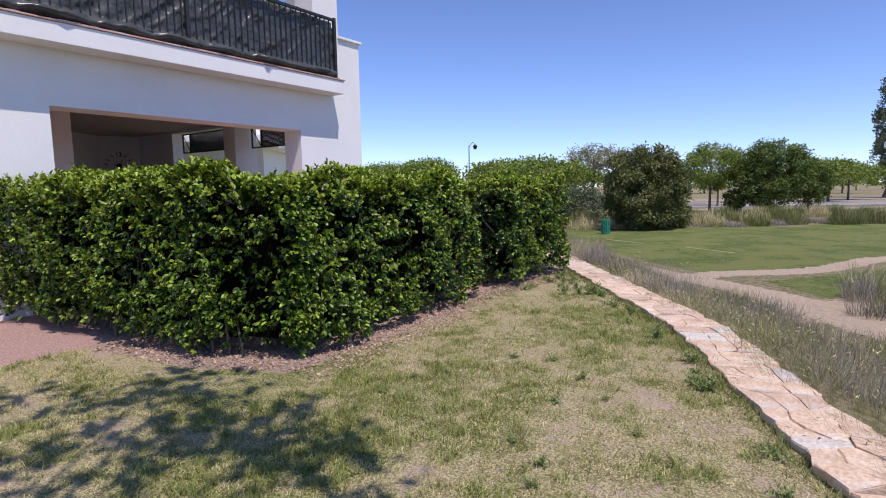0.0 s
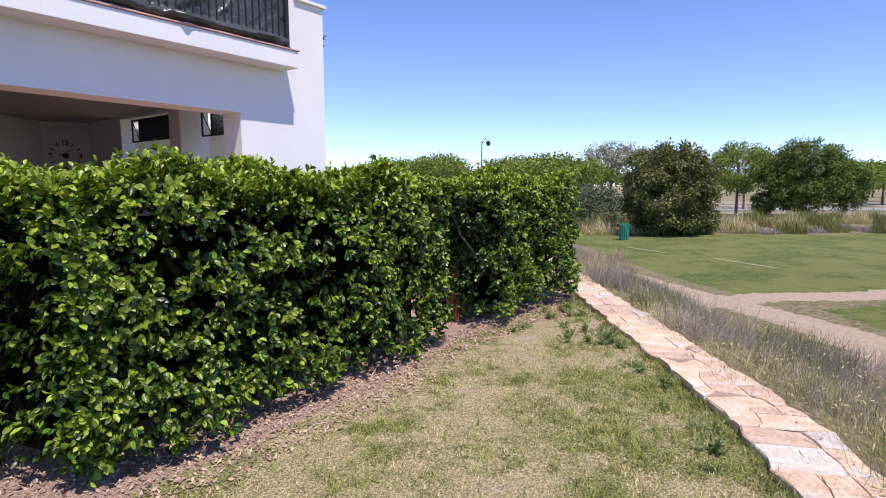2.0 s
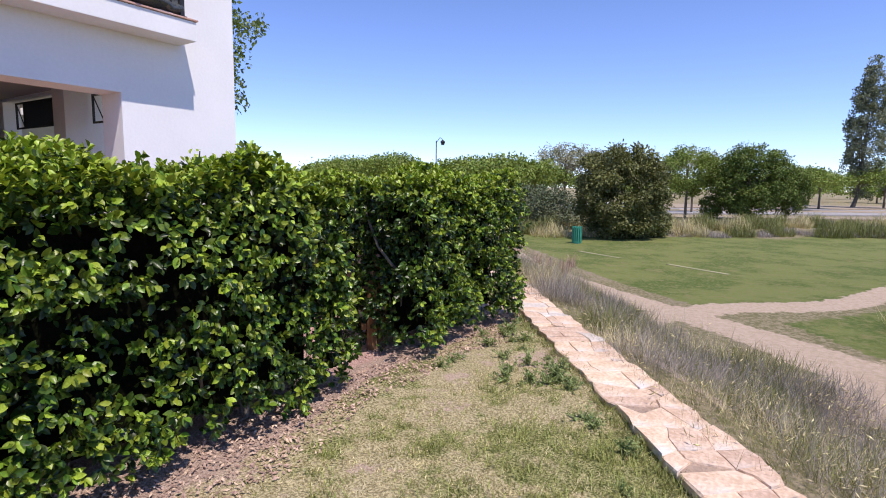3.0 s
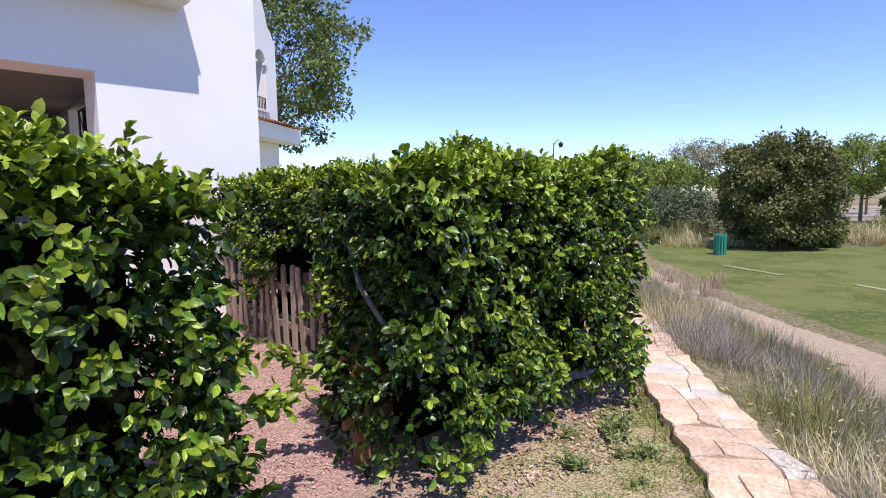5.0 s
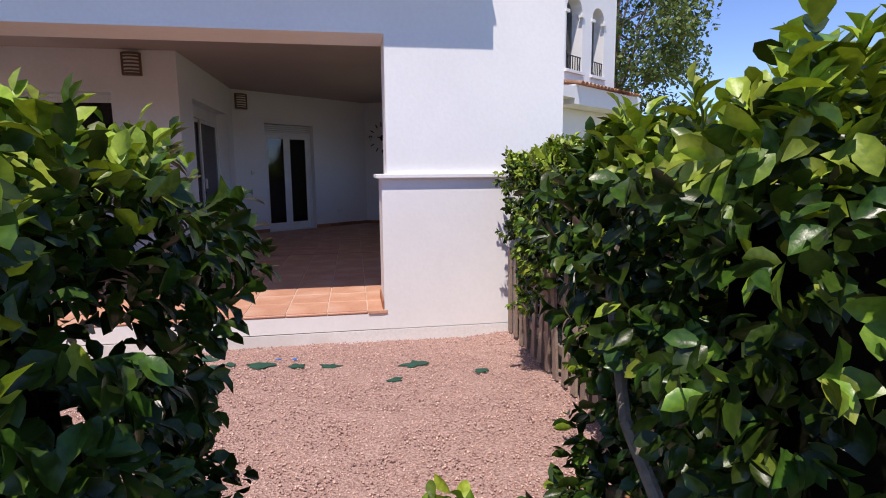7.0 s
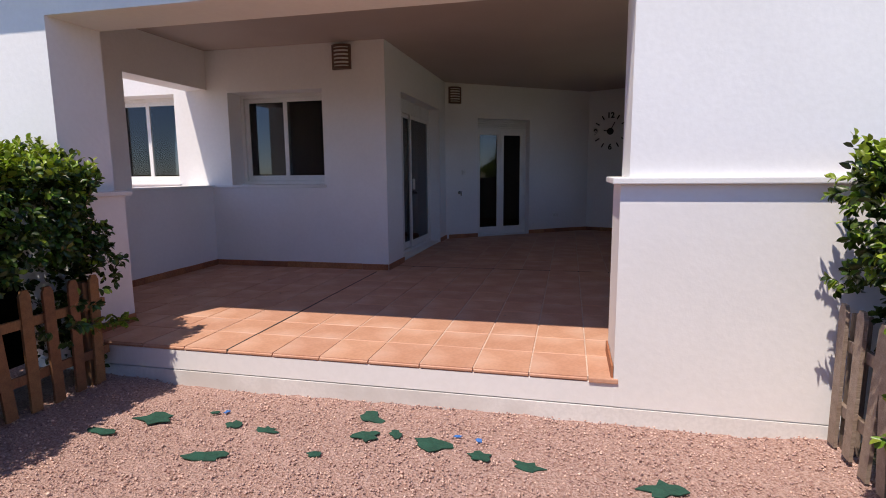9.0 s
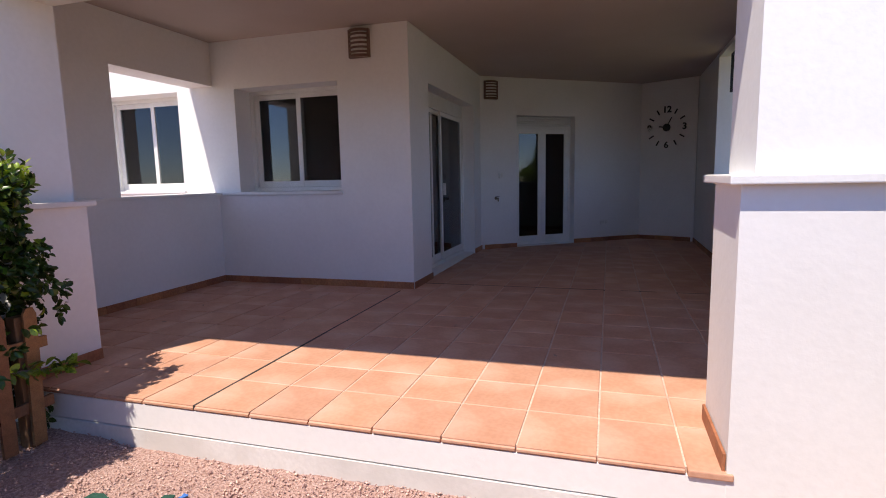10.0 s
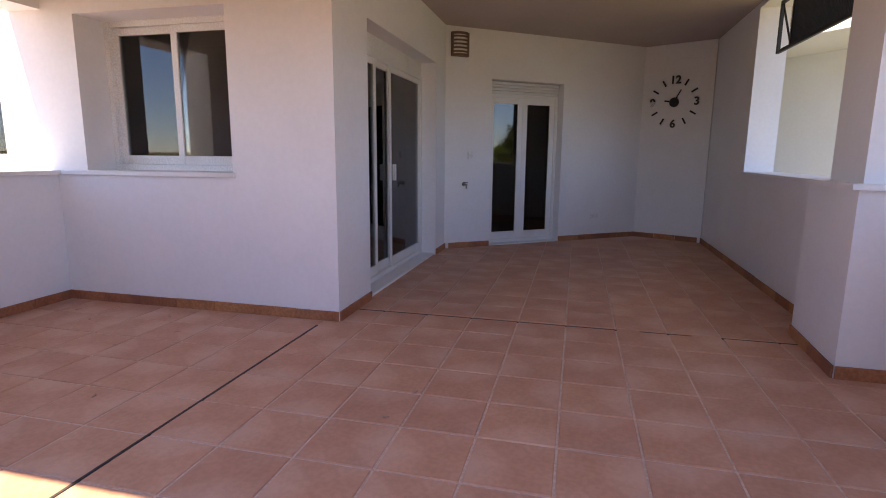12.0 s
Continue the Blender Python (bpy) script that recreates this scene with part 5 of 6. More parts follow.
# ---- stone kerb: rough slabs ----
kerb = thing("stone_kerb", "low garden kerb of rough pink and grey flagstones", "kerb", kind="structure")
bm = bmesh.new()
s = 0.0
for a, b in zip(CURB, CURB[1:]):
    run_box(bm, a, b, -0.05, (Vector(b) - Vector(a)).length + 0.05, -0.22, 0.22, -0.7, 0.029)
part("mortar_bed", bm, MORTAR, kerb)
rs = random.Random(17)
s, total = 0.05, sum((Vector(b) - Vector(a)).length for a, b in zip(CURB, CURB[1:]))
prev = [(-0.25, 0.0), (-0.08, 0.0), (0.09, 0.0), (0.25, 0.0)]
while s < total - 0.4:
    step = rs.uniform(0.13, 0.30)
    nxt = [(-0.25 + rs.uniform(-.03, .03), rs.uniform(-.07, .07)), (rs.uniform(-.15, -.03), rs.uniform(-.08, .08)), (rs.uniform(.03, .15), rs.uniform(-.08, .08)), (0.25 + rs.uniform(-.03, .03), rs.uniform(-.07, .07))]
    def world(t, ds, at):
        p, u = curb_at(at + ds)
        p = p - Vector((-u.y, u.x)) * t
        return (p.x, p.y)
    cells = rs.choice((((0, 1), (1, 2), (2, 3)), ((0, 1), (1, 2), (2, 3)), ((0, 1), (1, 3)), ((0, 2), (2, 3)), ((0, 2), (2, 3))))
    mids = [(prev[q][0] + nxt[q][0]) / 2 + rs.uniform(-.025, .025) for q in range(4)]
    for i, j in cells:
        ring = [world(prev[i][0], prev[i][1], s), world(prev[j][0], prev[j][1], s)]
        ring += [world(mids[j], 0, s + step / 2), world(nxt[j][0], nxt[j][1], s + step), world(nxt[i][0], nxt[i][1], s + step)]
        ring.append(world(mids[i], 0, s + step / 2))
        c = Vector((sum(p[0] for p in ring) / 6, sum(p[1] for p in ring) / 6))
        thick, rise = rs.uniform(0.045, 0.052), rs.uniform(-0.003, 0.003)
        bm = bmesh.new()
        tilt = (rs.uniform(-.02, .02), rs.uniform(-.02, .02))
        rings = []
        for f, z in ((0.975, 0.0), (0.985, thick * 0.8), (0.945, thick)):
            rings.append([bm.verts.new(((p[0] - c.x) * f + rs.uniform(-.004, .004), (p[1] - c.y) * f, z + tilt[0] * (p[0] - c.x) + tilt[1] * (p[1] - c.y) + rs.uniform(-.0015, .0015))) for p in ring])
        for lo, hi in zip(rings, rings[1:]):
            for q in range(6):
                bm.faces.new((lo[q], lo[(q + 1) % 6], hi[(q + 1) % 6], hi[q]))
        mid_v = bm.verts.new((0, 0, thick + rs.uniform(-.003, .006)))
        for q in range(6):
            bm.faces.new((rings[-1][q], rings[-1][(q + 1) % 6], mid_v))
        bm.faces.new(rings[0][::-1])
        bmesh.ops.recalc_face_normals(bm, faces=bm.faces)
        piece("slab", mesh_from("slab", bm, SLATE if rs.random() < 0.1 else STONE), kerb, pose(c.x, c.y, -0.008 + rise))
    prev = nxt
    s += step


# ---- dry grasses on the bank ----
def tussock(x, y, h, n, mat, label, seed, spread=0.16, lean=0.55, width=0.006, group="dry tussocks on the bank", name="grass_tussock", heads=0, stiff=0.55, dome=0.0, mass=None):
    rng = np.random.default_rng(seed)
    top = None if mass is not None else thing(name, label, "grass tussock", group, at=(x, y, float(ground_z(x, y)) - 0.02))
    a = rng.random(n) * 2 * math.pi
    r = spread * np.sqrt(rng.random(n))
    pos = np.stack([np.cos(a) * r, np.sin(a) * r, np.zeros(n)], -1)
    a2 = a + rng.normal(size=n) * 0.9
    ln = lean * (0.35 + 0.7 * r / spread) * rng.uniform(0.2, 1.2, n)
    up = unit(np.stack([np.cos(a2) * ln, np.sin(a2) * ln, np.full(n, stiff)], -1))
    xa = unit(np.cross(up, np.stack([np.cos(a2), np.sin(a2), np.zeros(n)], -1)))
    za = -np.cross(xa, up)
    za = unit(za + 0.5 * xa * rng.normal(size=(n, 1)))
    L = h * rng.uniform(0.45, 1.05, n) * (1 - dome * (r / spread) ** 2)
    if mass is not None:
        mass.setdefault(mat.name, (mat, []))[1].append((pos + np.array((x, y, float(ground_z(x, y)) - 0.02)), xa, up, za, np.stack([width * np.ones(n), L, L], -1)))
        return
    scatter("blade_tuft", DROOP_SHAPE, DROOP_TRIS, pos, xa, up, za, np.stack([width * np.ones(n), L, L], -1), mat, top)
    if heads:
        k = rng.choice(n, heads, replace=False)
        tip = pos[k] + up[k] * L[k, None] * 0.98 + za[k] * L[k, None] * 0.36
        ax = frames_from(up[k] + 0.5 * rng.normal(size=(heads, 3)), rng)
        scatter("seed_fluff", PEBBLE_SHAPE, PEBBLE_TRIS, tip, *ax, np.stack([0.006 * np.ones(heads), 0.030 * np.ones(heads), 0.006 * np.ones(heads)], -1), STRAW, top, "pale straw seed heads")
    return top


def grow_mass(name, label, mass):
    top = thing(name, label, "wild grass", kind="stuff")
    for mat, rows in mass.values():
        scatter("grass_mass", DROOP_SHAPE, DROOP_TRIS, *(np.concatenate(c) for c in zip(*rows)), mat, top)


rt = random.Random(23)
k = 0
kinds = ((MAUVE, "grey-mauve dry feathery grass tussock"), (STRAW, "straw-coloured dry grass tussock"), (OLIVEG, "olive-green wild grass tussock"))
for i in range(225):
    along = rt.uniform(0.6, 13.8)
    p, u = curb_at(along)
    nrm = Vector((u.y, -u.x))
    far = rt.random() ** 1.2
    width_here = 2.2 if p.y < 9 else 1.7 if p.y < 12 else 0.9
    q = p + nrm * (0.40 + far * width_here)
    kind = kinds[0] if rt.random() < 0.45 + 0.4 * math.sin(along * 1.9) + 0.2 * far else kinds[rt.choice((1, 2, 2))]
    tussock(q.x, q.y, rt.choice((0.2, 0.26, 0.32, 0.4, 0.5)) * rt.uniform(0.75, 1.05) * (1.1 - 0.3 * far), 270, kind[0], kind[1], 500 + i, spread=rt.uniform(0.24, 0.42), lean=2.3, width=0.0026 if p.y < 8 else 0.0045, heads=26 if p.y < 9 else 0)
bank = {}
for i in range(120):
    p, u = curb_at(rt.uniform(2.0, 12.5))
    q = p + Vector((u.y, -u.x)) * rt.uniform(1.0, 2.75 if p.y < 9 else 1.5)
    kind = kinds[rt.choice((0, 0, 1, 2, 2))]
    tussock(q.x, q.y, rt.uniform(0.22, 0.42), 330, kind[0], kind[1], 1100 + i, spread=rt.uniform(0.26, 0.45), lean=2.0, width=0.0055, dome=0.3, mass=bank)
grow_mass("bank_grass", "mauve and olive wild grass covering the bank", bank)
for i in range(22):
    x, y = rt.uniform(0.6, 3.2), rt.uniform(8.5, 14)
    tussock(x, y, rt.uniform(0.35, 0.6), 120, kinds[i % 3][0], kinds[i % 3][1], 900 + i, spread=0.3, lean=0.8, width=0.009)
for i in range(10):
    x, y = rt.uniform(-8.5, -5.5), rt.uniform(15.5, 18)
    tussock(x, y, rt.uniform(0.25, 0.45), 60, MULCH, "small rusty dry grass tuft in the turf", 960 + i, spread=0.12, lean=0.5, width=0.010, group="rusty tufts")


for i, (x, y, h) in enumerate(((1.75, 4.9, 0.45), (2.25, 5.6, 0.55), (2.0, 6.6, 0.42), (2.6, 7.0, 0.55), (1.1, 8.3, 0.4), (1.6, 9.3, 0.5), (2.4, 8.8, 0.55))):
    tussock(x, y, h, 700, OLIVEG, "dark olive bushy tussock with pale seed heads", 980 + i, spread=0.42, lean=1.5, width=0.006, heads=40, dome=0.35)


# ---- distance: trees, hummocks, road, lamp ----
FWD, RGT, EYE0, FOC = Vector((-0.582, 0.813)), Vector((0.813, 0.582)), Vector((0.103, 0.229)), 953.0


def spot(column, depth):
    p = EYE0 + (FWD + RGT * ((column - 784) / FOC)) * depth
    return p.x, p.y


def build_tree(name, label, x, y, height, trunk_h, rx, rz, mat, n, leaf, seed, shape="round", trunk_r=0.12, limbs=7, sparse=0.0, category="tree", lean=(0, 0)):
    """A tapered trunk, limbs, and a crown of small leaves in clumps with an uneven outline."""
    rng = np.random.default_rng(seed)
    gz = float(ground_z(x, y))
    top = thing(name, label, category, at=(x, y, gz - 0.05))
    cz = height - rz
    bm = bmesh.new()
    mid = Vector((lean[0] * 0.4, lean[1] * 0.4, trunk_h))
    add_tube(bm, (0, 0, 0), mid, trunk_r, trunk_r * 0.7, 8)
    add_tube(bm, mid, (lean[0], lean[1], cz + rz * 0.3), trunk_r * 0.7, trunk_r * 0.2, 7)
    part("trunk", bm, BARK, None).parent = top
    clumps = []
    m = max(50, int(250 * (1 - sparse)))
    bm = bmesh.new()
    for i in range(m):
        while True:
            c = rng.uniform(-1, 1, 3)
            r = np.linalg.norm(c)
            if 0.25 < r < 1:
                break
        c = c / r * (r ** 0.45)
        if shape == "umbrella":
            c[2] = abs(c[2]) * 0.9 - 0.25
        if shape == "poplar":
            c[:2] *= (1 - 0.45 * max(0, c[2])) * (0.75 + 0.25 * min(1, (c[2] + 1) * 2))
        if shape == "bush":
            c[2] = max(c[2], -0.92)
        c *= rng.uniform(0.72, 1.14)
        p = np.array([c[0] * rx + lean[0], c[1] * rx + lean[1], cz + c[2] * rz])
        clumps.append(p)
        if i < limbs * 2:
            st = mid + (Vector((lean[0], lean[1], cz + rz * 0.3)) - mid) * rng.uniform(0, 0.8)
            add_tube(bm, st, p, trunk_r * 0.32, trunk_r * 0.06, 5)
    part("branching", bm, BARK, None, kind="stuff").parent = top
    clumps = np.array(clumps)
    n = int(n * 0.8)
    pick = rng.integers(0, m, n)
    cr = (rx * 0.21 * (1 - 0.2 * sparse)) * rng.uniform(0.6, 1.25, m)
    off = rng.normal(size=(n, 3))
    off = unit(off) * (rng.random((n, 1)) ** 0.5)
    sc = np.array((1, 1, 0.75 if shape != "poplar" else 1.3))
    pos = clumps[pick] + off * cr[pick, None] * sc
    ok = pos[:, 2] > 0.05
    pos, off = pos[ok], off[ok]
    d = unit(off + 0.8 * rng.normal(size=pos.shape) + np.array((0, 0, -0.2 if shape != "poplar" else 0.6)))
    want = unit(off + np.array((0.2, -0.1, 0.6)) + 0.7 * rng.normal(size=pos.shape))
    xx = unit(np.cross(d, want))
    scatter("crown", CARD_SHAPE, CARD_TRIS, pos, xx, d, np.cross(xx, d), leaf * rng.uniform(0.8, 1.6, len(pos)), mat, top)
    return top


F_OLIVE = foliage("olive_green_foliage", (0.055, 0.068, 0.018), (0.215, 0.22, 0.08))
F_PINE = foliage("pine_foliage", (0.06, 0.105, 0.018), (0.16, 0.21, 0.045))
F_ACACIA = foliage("acacia_foliage", (0.14, 0.20, 0.035), (0.23, 0.29, 0.065))
F_TEAL = foliage("grey_green_foliage", (0.09, 0.115, 0.06), (0.16, 0.185, 0.11))
F_POPLAR = foliage("poplar_foliage", (0.10, 0.125, 0.06), (0.28, 0.30, 0.22))
F_PALE = foliage("pale_blossom_foliage", (0.22, 0.23, 0.14), (0.36, 0.35, 0.26))
F_SIDE = foliage("melia_foliage", (0.075, 0.115, 0.03), (0.17, 0.215, 0.065))
build_tree("shrub", "large rounded olive-green shrub beyond the turf", *spot(1142, 26.0), 4.0, 0.4, 1.85, 2.0, F_OLIVE, 60000, 0.095, 1, "bush", 0.1, category="bush")
build_tree("shrub", "low olive-green shrub joined to the big one", *spot(1196, 26.3), 1.35, 0.3, 0.75, 0.7, F_OLIVE, 8000, 0.08, 2, "bush", 0.06, category="bush")
for i, (c, dp, h, r) in enumerate(((1000, 33, 2.3, 1.9), (1035, 31, 2.1, 1.5), (955, 35, 2.2, 2.0))):
    build_tree("shrub", "grey-green feathery shrub behind the grasses", *spot(c, dp), h, 0.2, r, h * 0.55, F_TEAL, 9000, 0.10, 10 + i, "bush", 0.06, category="bush")
for i, (c, dp, h, r) in enumerate(((950, 50, 5.3, 4.2), (890, 54, 5.2, 3.8), (1000, 56, 5.2, 3.4), (760, 70, 6.0, 4.0), (690, 74, 5.6, 4.5))):
    build_tree("acacia_tree", "spreading bright-green acacia in the distance", *spot(c, dp), h, 2.0, r, h * 0.36, F_ACACIA, 9000, 0.22, 20 + i, "umbrella", 0.15)
for i, (c, dp, h, r) in enumerate(((1050, 55, 7.4, 3.1), (1085, 58, 7.0, 2.8))):
    build_tree("pale_tree", "sparse pale greyish tree with bare twigs", *spot(c, dp), h, 2.2, r, h * 0.34, F_PALE, 4500, 0.15, 30 + i, "umbrella", 0.13, sparse=0.5, limbs=14)
build_tree("acacia_tree", "light-green tree with a slim dark trunk", *spot(1256, 41), 5.2, 2.0, 2.1, 1.7, F_ACACIA, 16000, 0.11, 40, "round", 0.11)
build_tree("pale_tree", "sparse pale-topped tree behind the light-green one", *spot(1270, 52), 6.4, 2.5, 2.5, 1.9, F_PALE, 3500, 0.16, 41, "umbrella", 0.1, sparse=0.4)
build_tree("pine_tree", "broad dark-green young pine", *spot(1362, 40), 5.2, 1.0, 2.55, 2.25, F_PINE, 34000, 0.13, 42, "round", 0.16)
build_tree("pine_tree", "small dark-green pine beside the broad one", *spot(1430, 41), 4.2, 0.6, 1.5, 1.8, F_PINE, 16000, 0.11, 43, "round", 0.1)
build_tree("shrub", "small dark round bush near the road", *spot(1300, 41), 1.9, 0.3, 0.8, 0.85, F_PINE, 4000, 0.11, 44, "bush", 0.06, category="bush")
for i, (c, dp, h, r) in enumerate(((1465, 60, 5.2, 3.3), (1500, 66, 5.2, 3.0), (1620, 70, 6, 4), (1760, 60, 6, 4), (1180, 75, 5.6, 3.5), (1330, 80, 6, 4))):
    build_tree("acacia_tree", "distant green roadside tree", *spot(c, dp), h, 1.9, r, h * 0.33, F_ACACIA, 6000, 0.22, 50 + i, "umbrella", 0.14)
build_tree("poplar_tree", "tall silvery-green poplar tapering to its tip", *spot(1563, 72), 19.5, 1.4, 2.5, 9.4, F_POPLAR, 26000, 0.22, 60, "poplar", 0.3, lean=(0.9, 0.6))
build_tree("melia_tree", "airy green tree behind the house wing", -27.4, 18.7, 13.8, 4.0, 4.2, 5.2, F_SIDE, 22000, 0.19, 61, "round", 0.2, sparse=0.1, limbs=16)
build_tree("garden_tree", "leafy tree whose shade dapples the lawn", 0.75, -2.25, 6.6, 2.6, 1.9, 1.25, F_SIDE, 2300, 0.14, 62, "round", 0.1, sparse=0.6, lean=(-1.3, 2.0))

for i in range(9):
    build_tree("acacia_tree", "distant green tree across the golf course", 34 + 4 * (i % 3), -14 + 5.5 * i, 5.5 + (i % 2), 1.8, 3.2, 2.0, F_ACACIA, 2000, 0.34, 80 + i, "umbrella", 0.14)
far_rng = random.Random(41)
for i in range(34):
    x, y = spot(430 + i * 52 + far_rng.uniform(-20, 20), far_rng.uniform(92, 150))
    build_tree("acacia_tree", "hazy green tree on the far skyline", x, y, far_rng.uniform(5.0, 7.5), 1.2, far_rng.uniform(4.0, 6.5), 2.9, F_ACACIA if i % 3 else F_PINE, 2600, 0.42, 300 + i, "umbrella", 0.16)
hummocks = {}
for i in range(110):
    c = 985 + (i % 55) * 18 + rt.uniform(-9, 9)
    dp = rt.uniform(26.8, 28.3) if i < 55 else rt.uniform(29, 37)
    if i < 55 and rt.random() < 0.3:
        continue
    x, y = spot(c, dp)
    low = rt.random() < 0.35 and c > 1180
    kind = kinds[0] if low else kinds[rt.choice((1, 2, 2))]
    size = rt.uniform(0.3, 0.5) if low else rt.uniform(0.75, 1.15)
    tussock(x, y, size, 460, kind[0], kind[1], 1500 + i, spread=rt.uniform(0.6, 1.0), lean=1.1, width=0.019, stiff=0.8, dome=0.6, mass=hummocks)
grow_mass("hummock_grass", "straw and olive grass hummocks beyond the turf", hummocks)

road = thing("road", "pale asphalt road and paths in the distance", "road", kind="structure")
for nm, d0, d1, c0, c1, mat in (("carriageway", 50, 55, 1100, 2300, ROADM), ("footpath", 61, 63.5, 1100, 2300, ROADM), ("verge", 56, 60, 1250, 2300, DIRT), ("verge", 43, 46, 1150, 2300, DIRT), ("verge", 66, 80, 900, 2300, DIRT)):
    poly = [spot(c0, d0), spot(c1, d0), spot(c1, d1), spot(c0, d1)]
    z = max(float(ground_z(*p)) for p in poly)
    part(nm, prism(poly, z - 0.4, z + 0.07), mat, road)
for i, (c, dp, w) in enumerate(((1330, 64, 2.6), (1045, 62, 6), (1110, 66, 5))):
    x, y = spot(c, dp)
    gz = float(ground_z(x, y))
    solid("garden_wall", run_box(bmesh.new(), (x, y), (x + RGT.x, y + RGT.y), 0, w, -0.15, 0.15, gz - 0.1, gz + 0.6, 0.02), WHITE_TRIM, "low pale garden wall near the road", "wall", kind="")

lx, ly = spot(832, 62)
lamp = thing("street_lamp", "black lantern street lamp on a slim pole", "street lamp", at=(lx, ly, float(ground_z(lx, ly))))
part("pole", tube((0, 0, 0), (0, 0, 6.4), 0.09, 0.05, 8), BLACK, None).parent = lamp
part("arm", add_tube(tube((0, 0, 6.2), (0.35, 0.2, 6.75), 0.04, 0.03, 6), (0.35, 0.2, 6.75), (0.6, 0.35, 6.5), 0.03, 0.03, 6), BLACK, None).parent = lamp
part("lantern", add_tube(tube((0.6, 0.35, 5.95), (0.6, 0.35, 6.3), 0.16, 0.26, 8), (0.6, 0.35, 6.3), (0.6, 0.35, 6.5), 0.28, 0.05, 8), BLACK, None).parent = lamp

gx, gy = -7.85, 23.7
bin_ = thing("litter_bin", "green slatted metal bin at the turf's far edge", "bin", at=(gx, gy, float(ground_z(gx, gy))))
slat = mesh_from("slat", box(-0.022, 0.022, -0.008, 0.008, 0.03, 0.66, 0.002), GREENPOST)
for k in range(14):
    a = 2 * math.pi * k / 14
    piece("slat", slat, bin_, pose(0.18 * math.cos(a), 0.18 * math.sin(a), 0, 0, 0, math.degrees(a) + 90))
part("base", tube((0, 0, 0), (0, 0, 0.05), 0.168, 0.168, 14), GREENPOST, None).parent = bin_
part("rim", tube((0, 0, 0.59), (0, 0, 0.63), 0.169, 0.169, 14), GREENPOST, None).parent = bin_
for a, b in (((-6.79, 20.8), (-5.2, 19.95)), ((-3.78, 19.6), (-2.14, 18.65))):
    a, b = Vector(a), Vector(b)
    side = Vector((-(b - a).y, (b - a).x)).normalized() * 0.07
    bm = bmesh.new()
    rows = []
    for k in range(13):
        p = a + (b - a) * (k / 12)
        rows.append([bm.verts.new((q.x, q.y, float(ground_z(q.x, q.y)) + dz)) for q, dz in ((p - side, -0.05), (p - side, 0.012), (p + side, 0.012), (p + side, -0.05))])
    for r0, r1 in zip(rows, rows[1:]):
        for k in range(3):
            bm.faces.new((r0[k], r0[k + 1], r1[k + 1], r1[k]))
    bmesh.ops.recalc_face_normals(bm, faces=bm.faces)
    solid("turf_line", bm, LINE, "faded pale line across the golf turf", "marking")


# ---- terrace pieces: tiles and skirting ----
PITCH = 0.342
tile = box(-PITCH / 2 + 0.0045, PITCH / 2 - 0.0045, -PITCH / 2 + 0.0045, PITCH / 2 - 0.0045, 0, 0.0175)
top_edges = [e for e in tile.edges if all(v.co.z > 0.01 for v in e.verts)]
bmesh.ops.bevel(tile, geom=top_edges, offset=0.004, segments=1, affect="EDGES")
tile_mesh = mesh_from("tile", tile, TERRA)
FLOORPOLY = [(-8.02, OPL + 0.05), (-8.02, OPR - 0.05), (-8.13, 7.95), (-10.50, 7.95), (-10.50, 7.315), (PB[0], 7.365), (PB[0], PB[1] + 0.05), (PD[0], PD[1] + 0.06), PC, P1, (-13.95, SY), (WX, SY), (WX, LY), (-8.13, LY), (-8.13, OPL + 0.05)]
rr = random.Random(2)
rest = bmesh.new()
count = 0
for i in range(1, 25):
    for j in range(-7, 11):
        x, y = -7.667 - PITCH * (i + 0.5), 4.152 + PITCH * (j + 0.5)
        corners = [(x + a * PITCH / 2, y + b * PITCH / 2) for a in (-1, 1) for b in (-1, 1)]
        hits = sum(inside(FLOORPOLY, *c) for c in corners + [(x, y)])
        if hits == 0:
            continue
        z = 0.2255 + rr.uniform(-0.0012, 0.0012)
        if x > -14.0 and count < 300:
            piece("tile", tile_mesh, floor, pose(x, y, z, rr.uniform(-.15, .15), rr.uniform(-.15, .15), 90 * rr.randrange(4)))
            count += 1
        else:
            add_box(rest, x - PITCH / 2 + 0.0045, x + PITCH / 2 - 0.0045, y - PITCH / 2 + 0.0045, y + PITCH / 2 - 0.0045, 0.2255, 0.243)
part("far_tiles", rest, TERRA_ST, floor, kind="stuff")
nose = box(-0.19, 0.19, -PITCH / 2 + 0.0045, PITCH / 2 - 0.0045, -0.012, 0.0175)
bmesh.ops.bevel(nose, geom=[e for e in nose.edges if all(v.co.x > 0.1 for v in e.verts) and abs(e.verts[0].co.z - e.verts[1].co.z) < 1e-4], offset=0.010, segments=3, affect="EDGES")
nose_mesh = mesh_from("nosing", nose, TERRA)
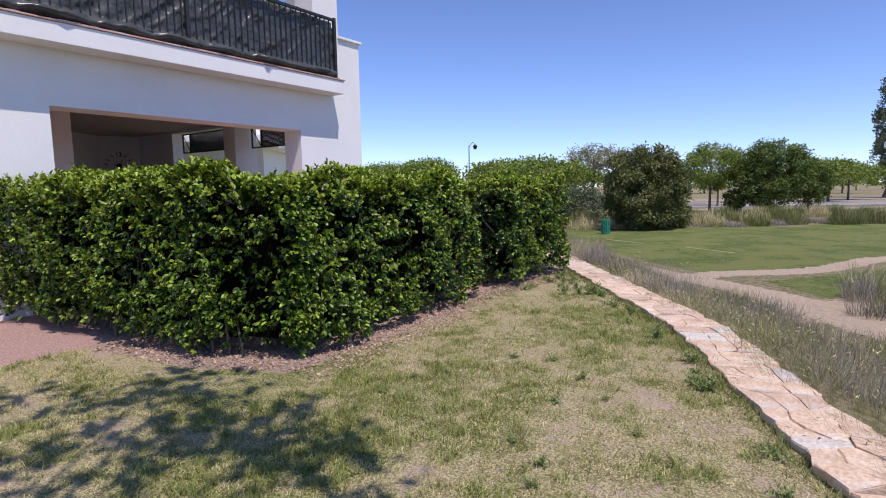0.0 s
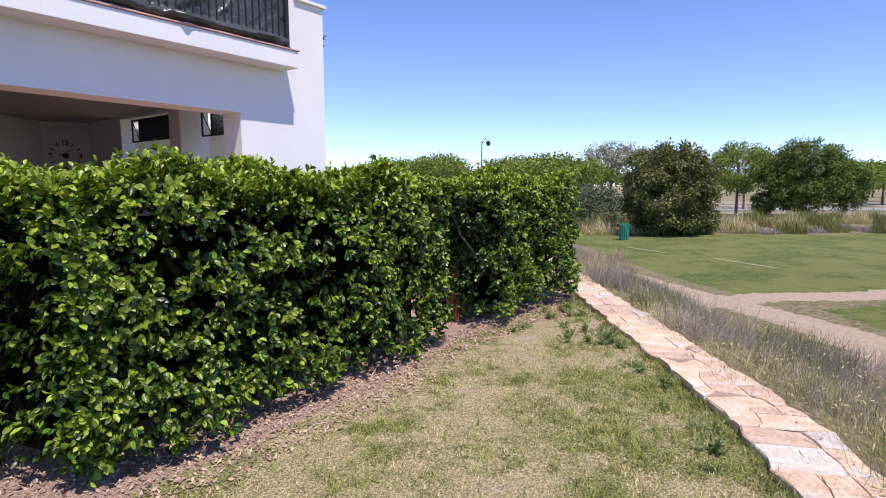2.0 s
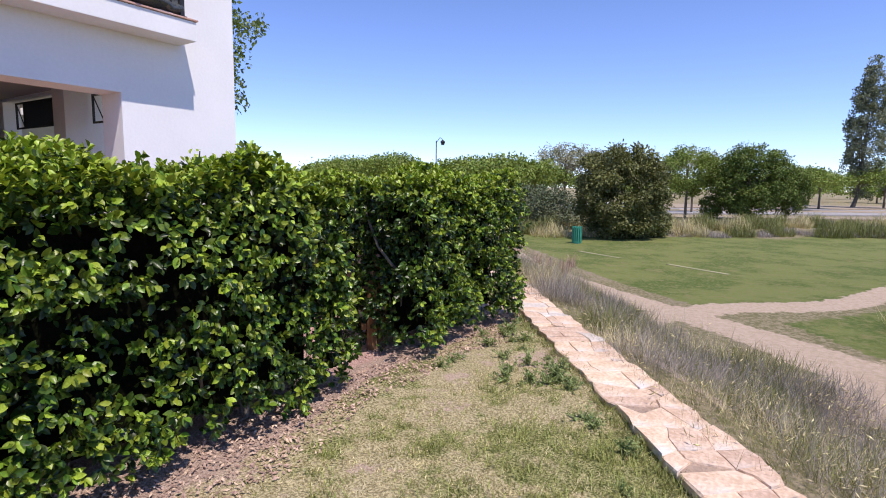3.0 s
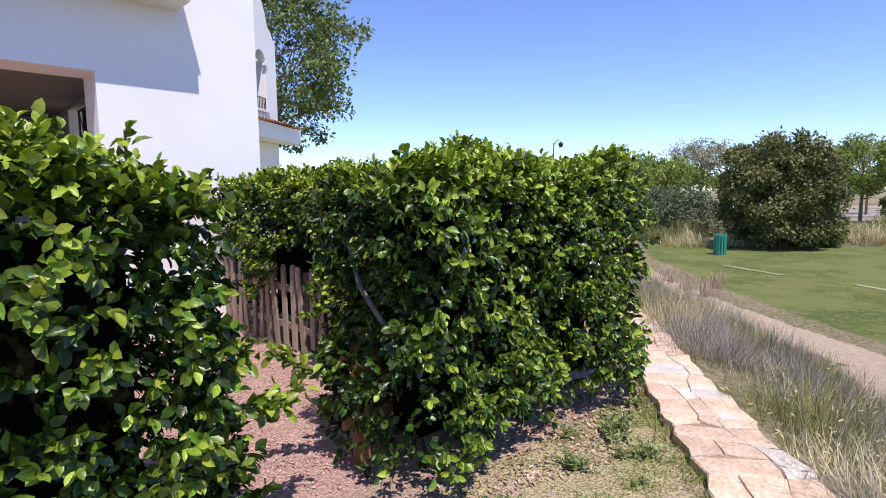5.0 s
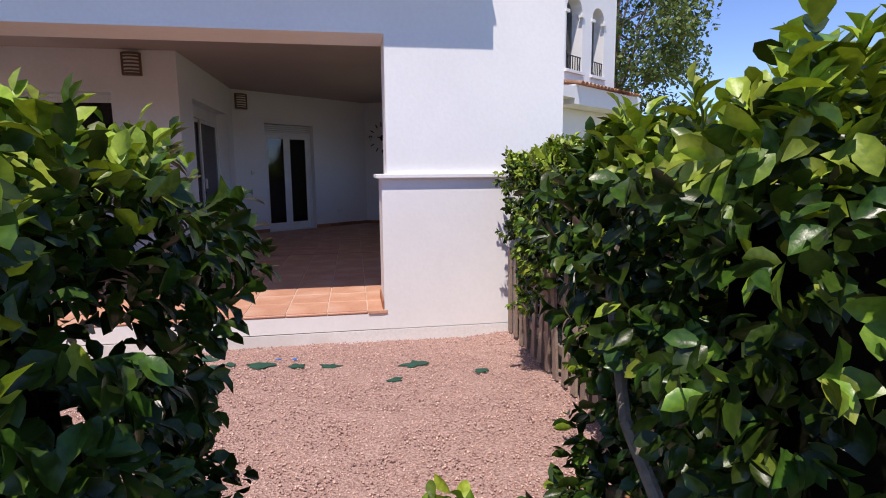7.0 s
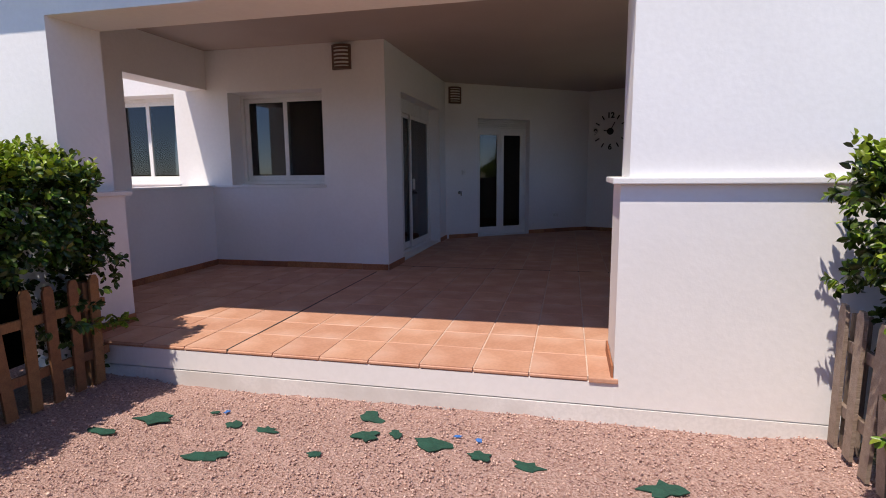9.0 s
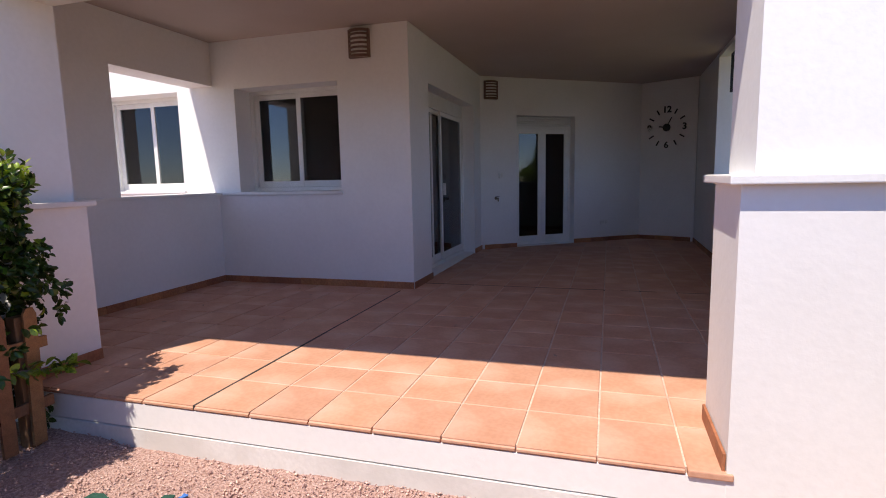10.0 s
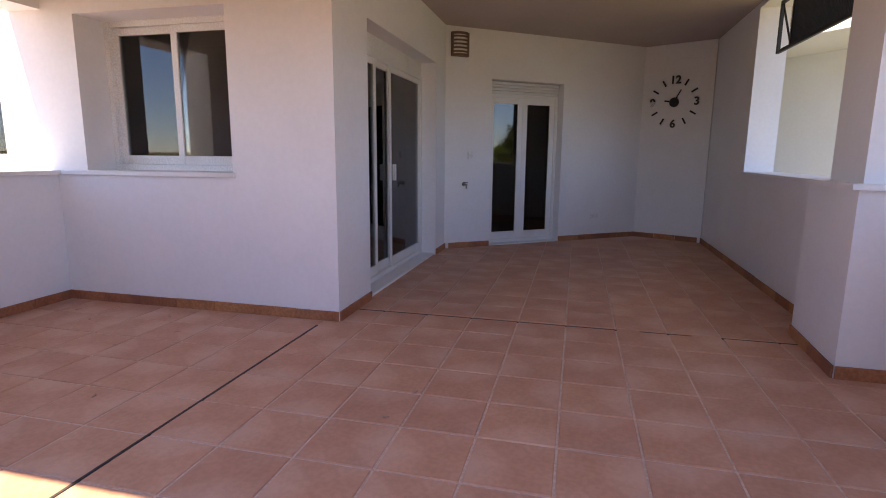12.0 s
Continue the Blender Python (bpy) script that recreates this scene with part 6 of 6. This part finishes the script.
for j in range(-4, 8):
    y = 4.152 + PITCH * (j + 0.5)
    if y - PITCH / 2 > OPL - 0.2 and y + PITCH / 2 < OPR + 0.02:
        piece("nosing", nose_mesh, floor, pose(-7.667 - PITCH + 0.19 + 0.004, y, 0.2256 + rr.uniform(-.001, .001), 0, 0, rr.uniform(-.2, .2)))
y0, y1 = 4.152 + 7 * PITCH + 0.0045, OPR - 0.02
part("nosing", box(-8.005, -7.617, y0, y1, 0.2136, 0.243, 0.006), TERRA, floor)
part("joint", box(-10.6, -7.63, 4.152 - 0.007, 4.152 + 0.006, 0.22, 0.2445), DARKJOINT, floor, "dark expansion joint")
part("joint", box(-11.06, -11.045, SY + 0.02, 7.35, 0.22, 0.2442), DARKJOINT, floor, "dark expansion joint")

skirt = thing("baseboard", "glazed terracotta skirting tiles along the walls", "skirting", kind="structure")
SK_LINES = [((FX - 0.02, OPL + 0.05), (FX - 0.49, OPL + 0.05)), ((-8.13, LY), (WX, LY)), ((WX, LY), (WX, SY)), ((WX, SY), (-11.35, SY)), ((-13.47, SY), (-13.95, SY)),
            (P1, tuple(Vector(P1) + UD * DS0)), (tuple(Vector(P1) + UD * DS1), PC), (PC, PD),
            ((PD[0] + 0.02, PD[1] + 0.045), (PB[0], PB[1] + 0.045)), ((PB[0], 7.365), (-10.50, 7.315)), ((-10.50, 7.315), (-10.50, 7.95)), ((-10.5, 7.95), (-8.13, 7.95)), ((FX - 0.49, OPR - 0.045), (FX + 0.0, OPR - 0.045))]
centre = Vector((-10.0, 5.0))
for a, b in SK_LINES:
    a, b = Vector(a), Vector(b)
    L = (b - a).length
    u = (b - a) / L
    n_ = Vector((-u.y, u.x))
    side = 1 if n_.dot(centre - (a + b) / 2) > 0 else -1
    k = max(1, round(L / 0.33))
    for i in range(k):
        bm = box(i * L / k + 0.002, (i + 1) * L / k - 0.002, min(0, side * 0.013), max(0, side * 0.013), 0.0, 0.074 + rr.uniform(-.002, .002), 0.003)
        ob = part("skirting_tile", bm, SKIRT, skirt)
        ob.matrix_basis = pose(a.x + n_.x * side * 0.002, a.y + n_.y * side * 0.002, FL - 0.002, 0, 0, math.degrees(math.atan2(u.y, u.x)))
